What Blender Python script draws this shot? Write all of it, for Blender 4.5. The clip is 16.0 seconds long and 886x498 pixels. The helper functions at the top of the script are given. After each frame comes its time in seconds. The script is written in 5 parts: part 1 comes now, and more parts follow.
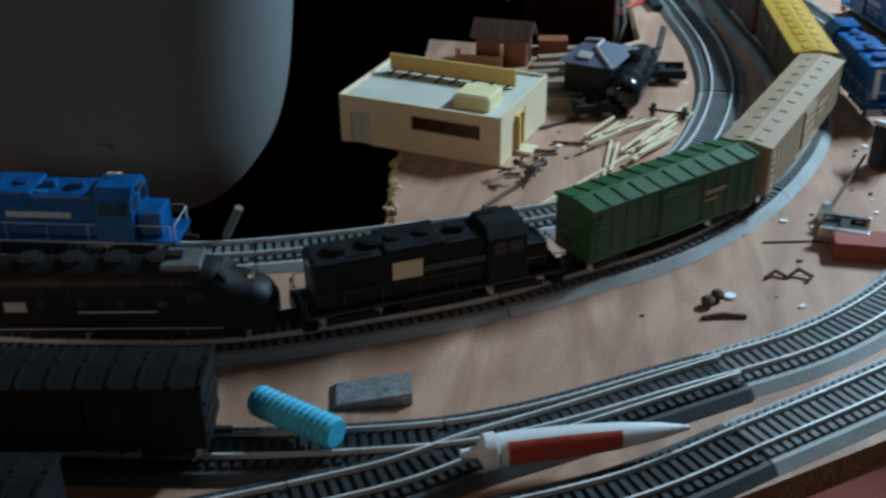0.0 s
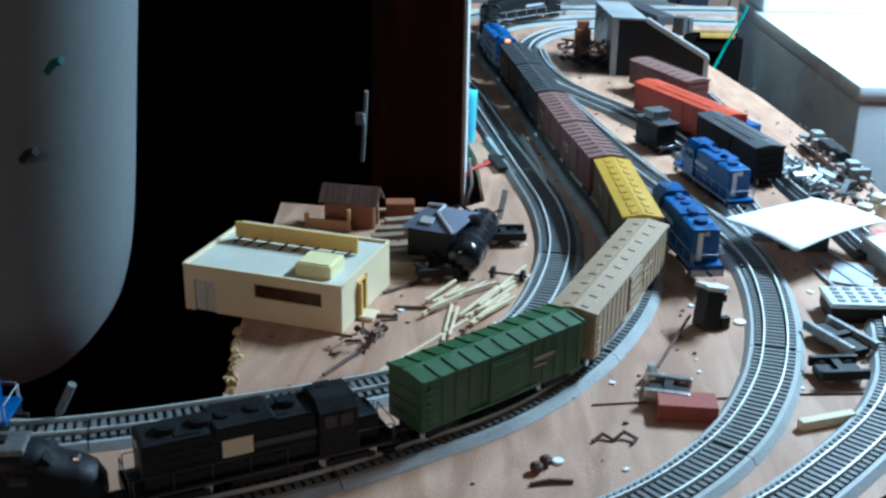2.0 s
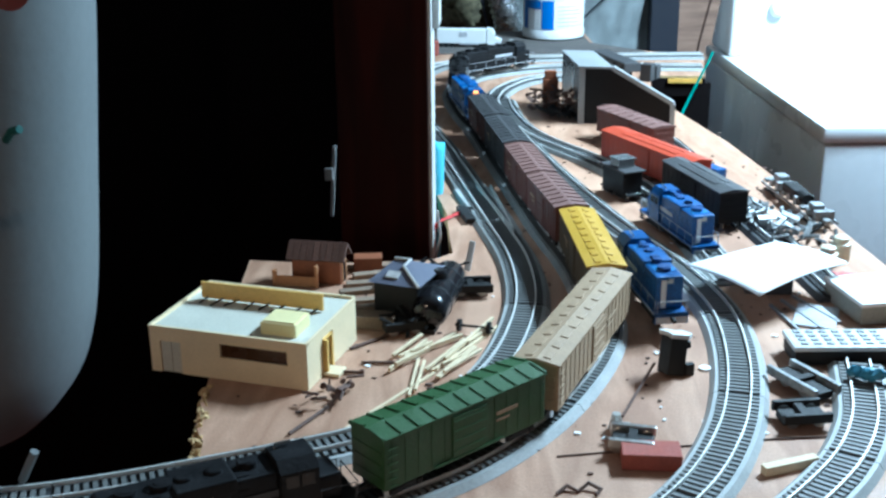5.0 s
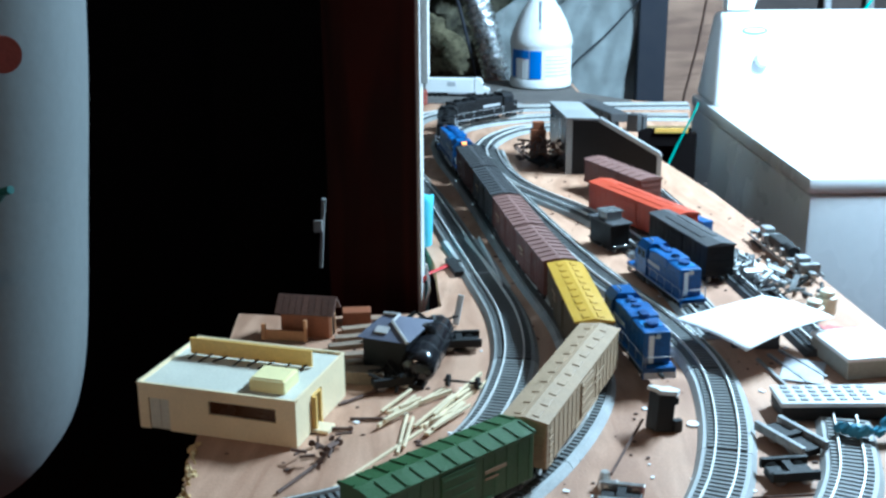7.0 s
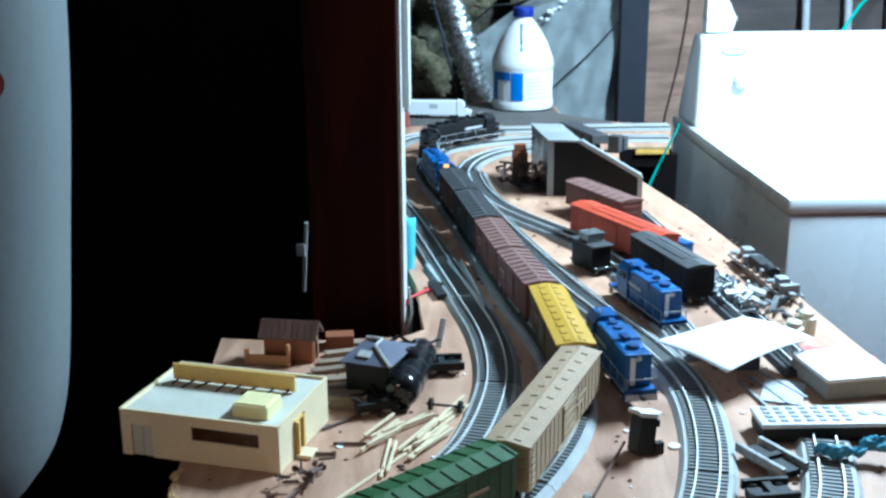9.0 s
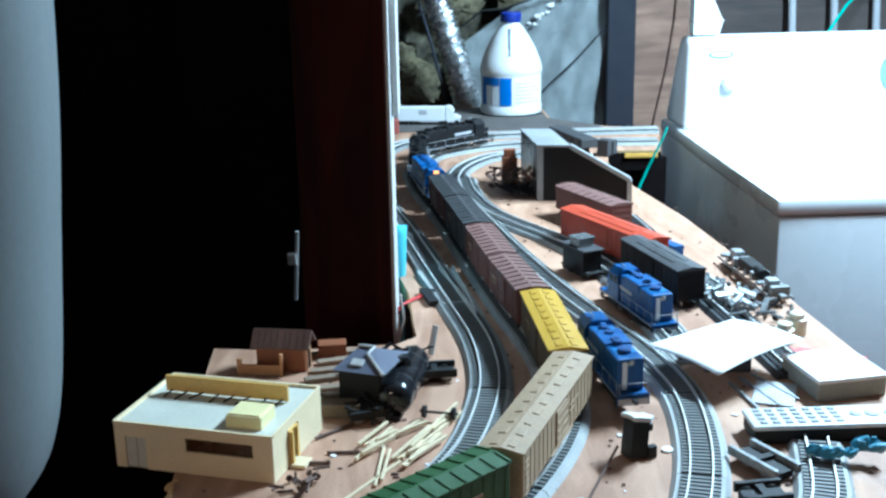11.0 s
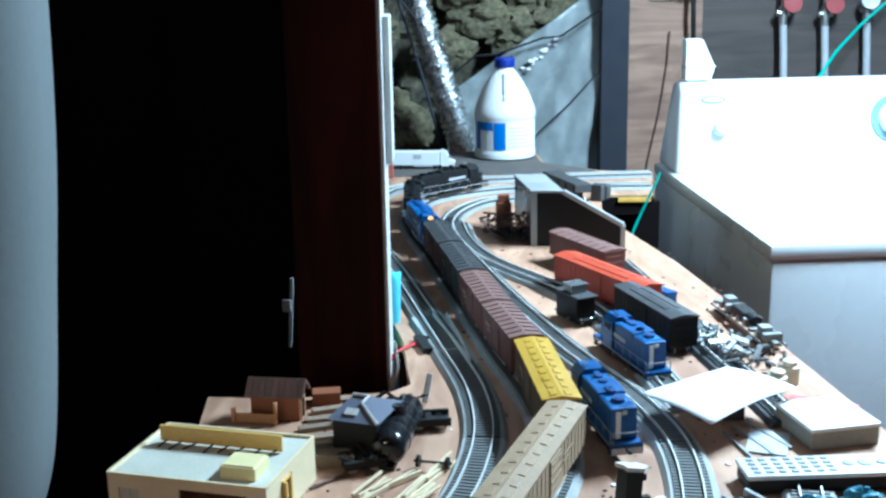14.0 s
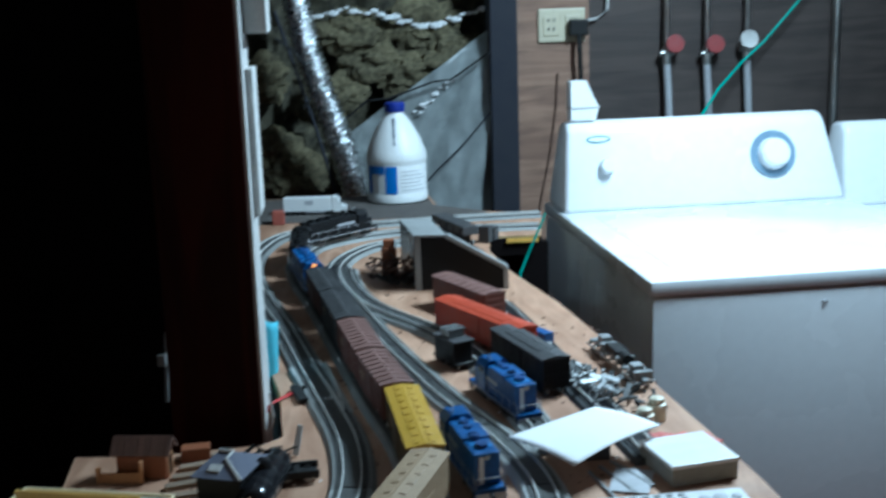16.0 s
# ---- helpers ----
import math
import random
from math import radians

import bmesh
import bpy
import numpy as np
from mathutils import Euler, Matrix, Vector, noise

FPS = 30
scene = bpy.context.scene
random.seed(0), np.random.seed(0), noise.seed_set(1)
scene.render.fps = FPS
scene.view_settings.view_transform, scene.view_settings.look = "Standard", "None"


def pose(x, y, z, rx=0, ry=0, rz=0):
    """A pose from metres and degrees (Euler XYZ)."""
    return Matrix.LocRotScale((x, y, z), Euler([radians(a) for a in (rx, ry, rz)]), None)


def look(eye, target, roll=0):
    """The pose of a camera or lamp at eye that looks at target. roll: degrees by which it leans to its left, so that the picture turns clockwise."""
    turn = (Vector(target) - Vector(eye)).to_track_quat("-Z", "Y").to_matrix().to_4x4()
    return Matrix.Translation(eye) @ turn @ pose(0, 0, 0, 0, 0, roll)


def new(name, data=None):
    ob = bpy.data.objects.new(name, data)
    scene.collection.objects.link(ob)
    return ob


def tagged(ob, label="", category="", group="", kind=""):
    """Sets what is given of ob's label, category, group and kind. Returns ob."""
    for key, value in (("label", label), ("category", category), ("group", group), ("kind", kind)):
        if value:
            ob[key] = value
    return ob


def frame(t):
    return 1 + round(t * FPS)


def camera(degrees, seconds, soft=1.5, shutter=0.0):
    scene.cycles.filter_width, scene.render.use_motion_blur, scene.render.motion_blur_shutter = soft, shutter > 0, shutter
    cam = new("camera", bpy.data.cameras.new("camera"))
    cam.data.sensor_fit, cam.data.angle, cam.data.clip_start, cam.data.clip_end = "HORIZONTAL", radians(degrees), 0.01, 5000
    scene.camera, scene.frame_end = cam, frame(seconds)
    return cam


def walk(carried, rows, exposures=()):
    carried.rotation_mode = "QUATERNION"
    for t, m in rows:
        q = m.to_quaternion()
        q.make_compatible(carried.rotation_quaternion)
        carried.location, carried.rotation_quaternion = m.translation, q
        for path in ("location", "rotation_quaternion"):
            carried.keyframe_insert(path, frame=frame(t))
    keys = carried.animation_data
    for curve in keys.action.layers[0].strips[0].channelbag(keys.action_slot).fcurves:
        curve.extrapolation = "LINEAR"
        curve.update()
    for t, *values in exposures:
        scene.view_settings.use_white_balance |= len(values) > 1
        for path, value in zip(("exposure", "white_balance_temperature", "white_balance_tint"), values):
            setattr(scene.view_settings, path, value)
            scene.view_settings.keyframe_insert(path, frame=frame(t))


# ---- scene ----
# One lens for the whole shot; the camera is held by hand about 0.4 m above the layout board.
cam = camera(41.8, 16.0, soft=2.7, shutter=0.5)
PATH = [
    (0, (-0.0514, 0.0139, 0.3640), (-0.3262, 1.7516, -0.5873), -0.75),
    (0.5, (-0.0405, 0.0094, 0.3666), (-0.2322, 1.7876, -0.5286), 0.24),
    (1, (-0.0280, 0.0116, 0.3857), (-0.1647, 1.8315, -0.4324), 0.93),
    (1.5, (-0.0230, 0.0069, 0.3784), (-0.1300, 1.8601, -0.3662), 0.99),
    (2, (-0.0190, 0.0098, 0.3916), (-0.1053, 1.8669, -0.3456), 0.86),
    (2.5, (-0.0193, 0.0078, 0.3923), (-0.1089, 1.8703, -0.3308), 0.56),
    (3, (-0.0193, 0.0084, 0.3967), (-0.1060, 1.8767, -0.3117), 0.46),
    (3.5, (-0.0146, 0.0085, 0.3976), (-0.1014, 1.8826, -0.2954), 0.12),
    (6, (0.0005, 0.0065, 0.4065), (-0.0434, 1.9081, -0.2114), -0.48),
    (6.5, (-0.0007, 0.0072, 0.4140), (-0.0349, 1.9170, -0.1788), -0.27),
    (7, (-0.0017, 0.0061, 0.4118), (-0.0448, 1.9157, -0.1809), -0.27),
    (7.5, (-0.0008, 0.0039, 0.4136), (-0.0384, 1.9192, -0.1613), -0.63),
    (8, (-0.0042, 0.0030, 0.4139), (-0.0467, 1.9177, -0.1624), -0.21),
    (8.5, (-0.0002, 0.0026, 0.4158), (-0.0248, 1.9207, -0.1500), -0.09),
    (11, (0.0004, 0.0001, 0.4203), (0.0003, 1.9220, -0.1328), -1.10),
    (11.5, (0.0021, 0.0003, 0.4258), (-0.0028, 1.9253, -0.1169), -1.03),
    (12, (0.0019, 0.0002, 0.4275), (0.0030, 1.9294, -0.0997), -0.94),
    (12.5, (-0.0015, -0.0006, 0.4247), (-0.0145, 1.9262, -0.1113), -1.02),
    (13, (-0.0056, -0.0028, 0.4284), (-0.0144, 1.9292, -0.0886), -0.85),
    (13.5, (-0.0034, -0.0048, 0.4287), (-0.0157, 1.9309, -0.0745), -1.11),
    (14, (0.0015, -0.0036, 0.4304), (0.0114, 1.9360, -0.0571), -1.07),
    (14.5, (0.0055, -0.0034, 0.4276), (0.0162, 1.9348, -0.0656), -1.47),
    (15, (0.0058, -0.0017, 0.4287), (0.0093, 1.9372, -0.0618), -1.75),
    (15.5, (0.0255, -0.0061, 0.4288), (0.0788, 1.9348, -0.0509), -1.06),
    (16, (0.0541, -0.0099, 0.4397), (0.2056, 1.9385, 0.0143), -1.85),
]
walk(cam, [(t, look(eye, target, roll)) for t, eye, target, roll in PATH],
     exposures=[(0, -0.85, 5300, 4), (1.0, -0.6, 5050, 3), (2.5, -0.26, 5100, 3), (4.5, -0.05, 5250, 4), (15.4, -0.04, 5250, 4), (16, -1.12, 5400, 4)])

# ---- light ----
world = bpy.data.worlds.new("world")
scene.world = world
world.use_nodes = True
world.node_tree.nodes["Background"].inputs["Color"].default_value = (0.05, 0.055, 0.07, 1)
world.node_tree.nodes["Background"].inputs["Strength"].default_value = 0.05


def area_lamp(name, m, sx, sy, watts, colour):
    data = bpy.data.lights.new(name, "AREA")
    data.shape, data.size, data.size_y, data.energy, data.color = "RECTANGLE", sx, sy, watts, colour
    ob = new(name, data)
    ob.matrix_world = m
    return ob


# Ceiling tube above the washer, and a dim warm bulb in the room behind the camera.
area_lamp("tube_light", look((0.95, 1.66, 1.05), (0.43, 1.56, 0.0)), 0.55, 0.09, 78, (0.76, 0.93, 1.0))
area_lamp("room_light", look((-0.74, -0.40, 0.46), (-0.36, 0.73, 0.04)), 0.3, 0.3, 2.8, (1.0, 0.66, 0.42))


# ---- materials ----
def mat(name, base, rough=0.6, metal=0.0, var=0.15, scale=60.0, fine=400.0, bump=0.15, vary=0.0, coat=0.0, spec=0.5):
    """A surface with broad mottling, fine grain and a little relief, in metres of the object's own space."""
    m = bpy.data.materials.new(name)
    m.use_nodes = True
    nt = m.node_tree
    bs = nt.nodes["Principled BSDF"]
    bs.inputs["Roughness"].default_value, bs.inputs["Metallic"].default_value = rough, metal
    bs.inputs["Coat Weight"].default_value = coat
    bs.inputs["Specular IOR Level"].default_value = spec
    co = nt.nodes.new("ShaderNodeTexCoord")
    big, small = nt.nodes.new("ShaderNodeTexNoise"), nt.nodes.new("ShaderNodeTexNoise")
    big.inputs["Scale"].default_value, small.inputs["Scale"].default_value = scale, fine
    big.inputs["Detail"].default_value = 4
    add = nt.nodes.new("ShaderNodeMath")
    add.operation = "ADD"
    ramp = nt.nodes.new("ShaderNodeMapRange")
    ramp.inputs["From Min"].default_value, ramp.inputs["From Max"].default_value = 0.6, 1.4
    ramp.inputs["To Min"].default_value, ramp.inputs["To Max"].default_value = 1 - var, 1 + var
    hsv = nt.nodes.new("ShaderNodeHueSaturation")
    hsv.inputs["Color"].default_value = (*base, 1)
    for n in (big, small):
        nt.links.new(co.outputs["Object"], n.inputs["Vector"])
    nt.links.new(big.outputs["Fac"], add.inputs[0])
    nt.links.new(small.outputs["Fac"], add.inputs[1])
    nt.links.new(add.outputs[0], ramp.inputs["Value"])
    out = ramp.outputs["Result"]
    if vary:
        info, mul = nt.nodes.new("ShaderNodeObjectInfo"), nt.nodes.new("ShaderNodeMath")
        span = nt.nodes.new("ShaderNodeMapRange")
        span.inputs["To Min"].default_value, span.inputs["To Max"].default_value = 1 - vary, 1 + vary
        mul.operation = "MULTIPLY"
        nt.links.new(info.outputs["Random"], span.inputs["Value"])
        nt.links.new(span.outputs["Result"], mul.inputs[0])
        nt.links.new(out, mul.inputs[1])
        out = mul.outputs[0]
    nt.links.new(out, hsv.inputs["Value"])
    nt.links.new(hsv.outputs["Color"], bs.inputs["Base Color"])
    if bump:
        b = nt.nodes.new("ShaderNodeBump")
        b.inputs["Strength"].default_value, b.inputs["Distance"].default_value = bump, 0.002
        nt.links.new(add.outputs[0], b.inputs["Height"])
        nt.links.new(b.outputs["Normal"], bs.inputs["Normal"])
    rr = nt.nodes.new("ShaderNodeMapRange")
    rr.inputs["From Min"].default_value, rr.inputs["From Max"].default_value = 0.3, 0.7
    rr.inputs["To Min"].default_value, rr.inputs["To Max"].default_value = max(0.02, rough - 0.1), min(1, rough + 0.1)
    nt.links.new(big.outputs["Fac"], rr.inputs["Value"])
    nt.links.new(rr.outputs["Result"], bs.inputs["Roughness"])
    return m


def glow(name, colour, strength):
    m = bpy.data.materials.new(name)
    m.use_nodes = True
    bs = m.node_tree.nodes["Principled BSDF"]
    bs.inputs["Base Color"].default_value = (*colour, 1)
    bs.inputs["Emission Color"].default_value = (*colour, 1)
    bs.inputs["Emission Strength"].default_value = strength
    return m


def wood(name, light, dark, scale=(3, 40, 40), rough=0.6, rings=3.0, spec=0.5):
    """Wood with stretched grain between two colours."""
    m = mat(name, light, rough, var=0.2, scale=20, fine=500, bump=0.2, spec=spec)
    nt = m.node_tree
    co, mp = nt.nodes.new("ShaderNodeTexCoord"), nt.nodes.new("ShaderNodeMapping")
    mp.inputs["Scale"].default_value = scale
    wv, mix = nt.nodes.new("ShaderNodeTexNoise"), nt.nodes.new("ShaderNodeMix")
    wv.inputs["Scale"].default_value, wv.inputs["Distortion"].default_value = rings, 1.2
    wv.inputs["Detail"].default_value = 5
    mix.data_type = "RGBA"
    mix.inputs["A"].default_value, mix.inputs["B"].default_value = (*light, 1), (*dark, 1)
    nt.links.new(co.outputs["Object"], mp.inputs["Vector"])
    nt.links.new(mp.outputs["Vector"], wv.inputs["Vector"])
    steep = nt.nodes.new("ShaderNodeMapRange")
    steep.inputs["From Min"].default_value, steep.inputs["From Max"].default_value = 0.38, 0.62
    nt.links.new(wv.outputs["Fac"], steep.inputs["Value"])
    nt.links.new(steep.outputs["Result"], mix.inputs["Factor"])
    hsv = next(n for n in nt.nodes if n.type == "HUE_SAT")
    nt.links.new(mix.outputs["Result"], hsv.inputs["Color"])
    return m


BOARD = wood("plywood_top", (0.48, 0.285, 0.185), (0.33, 0.175, 0.105), (14, 3, 14), 0.6, 2.0)
BOARD_EDGE = mat("broken_chipboard", (0.52, 0.36, 0.17), 0.9, var=0.5, scale=90, bump=0.8)
ROADBED = mat("grey_plastic_roadbed", (0.38, 0.39, 0.38), 0.55, var=0.18, scale=25, bump=0.1, vary=0.08)
ROADBED_FAR = mat("far_grey_roadbed", (0.24, 0.245, 0.235), 0.6, var=0.35, scale=30, bump=0.1, vary=0.2)
TIE_FAR = mat("far_dark_tie", (0.085, 0.087, 0.085), 0.55, var=0.3)
ROADBED_DARK = mat("black_plastic_and_shade_roadbed", (0.050, 0.052, 0.055), 0.55, var=0.25, scale=25, bump=0.1)
TIE = mat("dark_grey_tie", (0.145, 0.15, 0.145), 0.5, var=0.2, vary=0.12)
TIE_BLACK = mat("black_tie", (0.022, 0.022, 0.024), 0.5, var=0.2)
RAIL = mat("nickel_silver_rail", (0.74, 0.74, 0.71), 0.5, 0.45, var=0.1, bump=0.0)
WHITE = mat("white_plastic", (0.80, 0.81, 0.80), 0.4, var=0.04)
ENAMEL = mat("white_enamel", (0.80, 0.83, 0.85), 0.25, var=0.03, scale=4, fine=60, bump=0.02, coat=0.3)
CREAM = mat("cream_styrene", (0.77, 0.63, 0.40), 0.5, var=0.08, scale=40, bump=0.06)
CREAM_GREY = mat("grey_painted_roof", (0.56, 0.55, 0.46), 0.7, var=0.12, scale=40)
OCHRE = mat("ochre_styrene", (0.70, 0.44, 0.12), 0.5, var=0.12, scale=50)
BLACK = mat("black_paint", (0.011, 0.011, 0.012), 0.5, var=0.3, spec=0.2)
UNDER = mat("black_plastic_underframe", (0.014, 0.014, 0.014), 0.6, var=0.2, spec=0.3)
BLUE = mat("deep_blue_paint", (0.009, 0.080, 0.25), 0.42, var=0.5, scale=70)
BROWN_CAR = mat("oxide_brown_paint", (0.135, 0.048, 0.035), 0.6, var=0.2)
BROWN_ROOF = mat("weathered_brown_roof", (0.17, 0.085, 0.07), 0.7, var=0.2)
CHARCOAL = mat("charcoal_paint", (0.05, 0.05, 0.052), 0.55, var=0.25)
OLIVE = mat("olive_brown_paint", (0.11, 0.088, 0.05), 0.6, var=0.2)
YELLOW = mat("yellow_paint", (0.50, 0.295, 0.03), 0.45, var=0.1)
TAN = mat("tan_paint", (0.36, 0.25, 0.15), 0.6, var=0.15)
GREEN = mat("green_paint", (0.035, 0.095, 0.030), 0.5, var=0.15)
ORANGE = mat("orange_red_paint", (0.43, 0.055, 0.022), 0.5, var=0.15)
STEEL = mat("brushed_steel", (0.55, 0.55, 0.53), 0.35, 1.0, var=0.12, scale=15)
FOIL = mat("crinkled_aluminium_foil", (0.78, 0.79, 0.80), 0.25, 1.0, var=0.1, scale=60, bump=0.6)
SHED_GREY = mat("dull_grey_sheet_metal", (0.30, 0.31, 0.31), 0.32, 0.6, var=0.35, scale=30)
GLASS_DARK = mat("dark_glazing", (0.02, 0.022, 0.025), 0.1, var=0.05, bump=0)
GREY_WALL = mat("grey_wall_paint", (0.145, 0.158, 0.158), 0.85, var=0.06, scale=5, fine=120, bump=0.1)
WALNUT = wood("dark_stained_panelling", (0.034, 0.0045, 0.003), (0.014, 0.002, 0.0015), (14, 14, 1.2), 0.7, 1.5, 0.12)
# near-black stands in for unlit rooms and gaps: their darkness is in the colour
DARK = mat("unlit_near_black", (0.006, 0.004, 0.004), 0.9, spec=0.1, var=0.2, scale=6)
PLY = wood("dark_panelled_wall", (0.085, 0.066, 0.058), (0.055, 0.043, 0.039), (2.0, 9, 16), 0.7, 1.6)
PLANK = wood("brown_plywood", (0.37, 0.225, 0.155), (0.23, 0.135, 0.095), (2.6, 9, 18), 0.7, 1.6)
STUD = mat("dark_stud", (0.018, 0.020, 0.030), 0.8, var=0.2, scale=20)
# stone darkened so the wall between the boulders reads as shaded recess
STONE = mat("recess_dark_stone", (0.075, 0.068, 0.045), 0.95, var=0.95, scale=14, fine=60, bump=1.0)
BOULDER = mat("mossy_boulder", (0.13, 0.112, 0.065), 0.95, var=0.8, scale=22, fine=90, bump=1.0)
SHEETING = mat("grey_plastic_sheeting", (0.28, 0.305, 0.305), 0.3, var=0.2, scale=7, fine=30, bump=0.3)
CONCRETE = mat("worn_floor", (0.20, 0.05, 0.035), 0.9, var=0.3, scale=8)
CEIL = mat("ceiling_board", (0.78, 0.78, 0.76), 0.9, var=0.1, scale=6)
PAPER = mat("white_paper", (0.86, 0.87, 0.87), 0.7, var=0.02, bump=0.02)
TRIM = mat("white_trim_paint", (0.52, 0.51, 0.49), 0.7, var=0.2, scale=30)
IVORY = mat("ivory_plastic", (0.66, 0.60, 0.44), 0.45, var=0.06)
VALVE_RED = mat("dull_red_paint", (0.26, 0.03, 0.03), 0.6, var=0.2)
CYAN = mat("cyan_cloth", (0.10, 0.42, 0.52), 0.85, var=0.15)
TEAL = mat("teal_string", (0.02, 0.42, 0.33), 0.6)
HUT_WALL = mat("rust_brown_hut", (0.22, 0.068, 0.025), 0.6, var=0.2)
HUT_ROOF = mat("brown_shingle", (0.115, 0.06, 0.045), 0.7, var=0.3, vary=0.2)
ROOF_GREY = mat("slate_grey_plastic", (0.105, 0.11, 0.15), 0.75, var=0.1)
LABEL_BLUE = mat("blue_print", (0.015, 0.16, 0.55), 0.4, var=0.05)
CAP_BLUE = mat("dark_blue_cap", (0.012, 0.03, 0.25), 0.4)
PINE = mat("pale_pine_strip", (0.70, 0.57, 0.37), 0.6, var=0.1)
RUST = mat("rusty_clutter", (0.10, 0.055, 0.04), 0.8, var=0.4)
REDWIRE = mat("red_wire", (0.55, 0.02, 0.02), 0.5)
BRICK = mat("brick_red_block", (0.33, 0.085, 0.06), 0.8, var=0.2)
BUTTON = mat("grey_rubber_button", (0.45, 0.46, 0.48), 0.6)
INLAY = mat("dark_tie_gap", (0.028, 0.03, 0.033), 0.8, var=0.3)
LAMP_GLOW = glow("lit_headlight", (1.0, 0.35, 0.08), 3.0)


# ---- building helpers ----
def box(bm, x0, x1, y0, y1, z0, z1, m=None, bevel=0.0):
    """A box between two corners, with optional bevelled edges, moved by m."""
    t = Matrix.Translation(((x0 + x1) / 2, (y0 + y1) / 2, (z0 + z1) / 2)) @ Matrix.Diagonal((x1 - x0, y1 - y0, z1 - z0, 1))
    vs = bmesh.ops.create_cube(bm, size=1, matrix=(m or Matrix()) @ t)["verts"]
    if bevel:
        es = {e for v in vs for e in v.link_edges}
        bmesh.ops.bevel(bm, geom=list(es), offset=bevel, segments=2, affect="EDGES", profile=0.6)
    return bm


def cyl(bm, r, z0, z1, m=None, n=16, r2=None):
    """An upright cylinder or cone from z0 to z1, moved by m."""
    bmesh.ops.create_cone(bm, cap_ends=True, segments=n, radius1=r, radius2=r if r2 is None else r2, depth=z1 - z0,
                          matrix=(m or Matrix()) @ Matrix.Translation((0, 0, (z0 + z1) / 2)))
    return bm


def prism(bm, pts, lo, hi, m=None):
    """A polygon (x, y) raised from lo to hi in z, moved by m."""
    m = m or Matrix()
    a = [bm.verts.new(m @ Vector((x, y, lo))) for x, y in pts]
    b = [bm.verts.new(m @ Vector((x, y, hi))) for x, y in pts]
    n = len(pts)
    bm.faces.new(a[::-1])
    bm.faces.new(b)
    for i in range(n):
        bm.faces.new((a[i], a[(i + 1) % n], b[(i + 1) % n], b[i]))
    bmesh.ops.recalc_face_normals(bm, faces=bm.faces[:])
    return bm


def lathe(bm, prof, n=32, m=None):
    """A turned body from a profile of (radius, z)."""
    m = m or Matrix()
    rings = [[bm.verts.new(m @ Vector((r * math.cos(2 * math.pi * i / n), r * math.sin(2 * math.pi * i / n), z))) for i in range(n)] for r, z in prof]
    for a, b in zip(rings, rings[1:]):
        for i in range(n):
            bm.faces.new((a[i], a[(i + 1) % n], b[(i + 1) % n], b[i]))
    bm.faces.new(rings[0][::-1])
    bm.faces.new(rings[-1])
    return bm


def tube(bm, pts, r, n=6):
    """A round rod or wire along points."""
    pts = [Vector(p) for p in pts]
    rings = []
    for i, p in enumerate(pts):
        d = (pts[min(i + 1, len(pts) - 1)] - pts[max(i - 1, 0)]).normalized()
        u = d.cross(Vector((0, 0, 1)) if abs(d.z) < 0.9 else Vector((1, 0, 0))).normalized()
        v = d.cross(u)
        rings.append([bm.verts.new(p + r * (math.cos(2 * math.pi * k / n) * u + math.sin(2 * math.pi * k / n) * v)) for k in range(n)])
    for a, b in zip(rings, rings[1:]):
        for k in range(n):
            bm.faces.new((a[k], a[(k + 1) % n], b[(k + 1) % n], b[k]))
    bm.faces.new(rings[0][::-1])
    bm.faces.new(rings[-1])
    return bm


def solid(name, bm, material, smooth=False):
    me = bpy.data.meshes.new(name)
    bmesh.ops.recalc_face_normals(bm, faces=bm.faces[:])
    bm.to_mesh(me)
    bm.free()
    me.materials.append(material)
    if smooth:
        me.polygons.foreach_set("use_smooth", [True] * len(me.polygons))
        me.set_sharp_from_angle(angle=radians(38))
    return new(name, me)


def part(name, bm, material, parent, label="", smooth=False):
    ob = solid(name, bm, material, smooth)
    ob.parent = parent
    return tagged(ob, label) if label else ob


def thing(name, m, label, category, group=""):
    ob = new(name)
    ob.empty_display_size = 0.01
    ob.matrix_world = m
    return tagged(ob, label, category, group)


def structure(name, bm, material, label, category="structure"):
    return tagged(solid(name, bm, material), label, category, "", "structure")


def nb():
    return bmesh.new()


def path(points, step=0.003):
    """A smooth evenly spaced line through points."""
    p = [Vector((x, y, 0)) for x, y in points]
    p = [2 * p[0] - p[1]] + p + [2 * p[-1] - p[-2]]
    fine = []
    for a, b, c, d in zip(p, p[1:], p[2:], p[3:]):
        for k in range(24):
            t = k / 24
            fine.append(0.5 * (2 * b + (c - a) * t + (2 * a - 5 * b + 4 * c - d) * t * t + (3 * b - a - 3 * c + d) * t ** 3))
    fine.append(p[-2])
    for _ in range(40):
        fine = [fine[0]] + [(a + b + c) / 3 for a, b, c in zip(fine, fine[1:], fine[2:])] + [fine[-1]]
    out, left = [fine[0]], step
    for a, b in zip(fine, fine[1:]):
        seg, done = (b - a).length, 0.0
        while seg - done >= left:
            done += left
            out.append(a + (b - a) * (done / seg))
            left = step
        left -= seg - done
    return out


def normals(line):
    out = []
    for i in range(len(line)):
        d = (line[min(i + 1, len(line) - 1)] - line[max(i - 1, 0)]).normalized()
        out.append(Vector((-d.y, d.x, 0)))
    return out


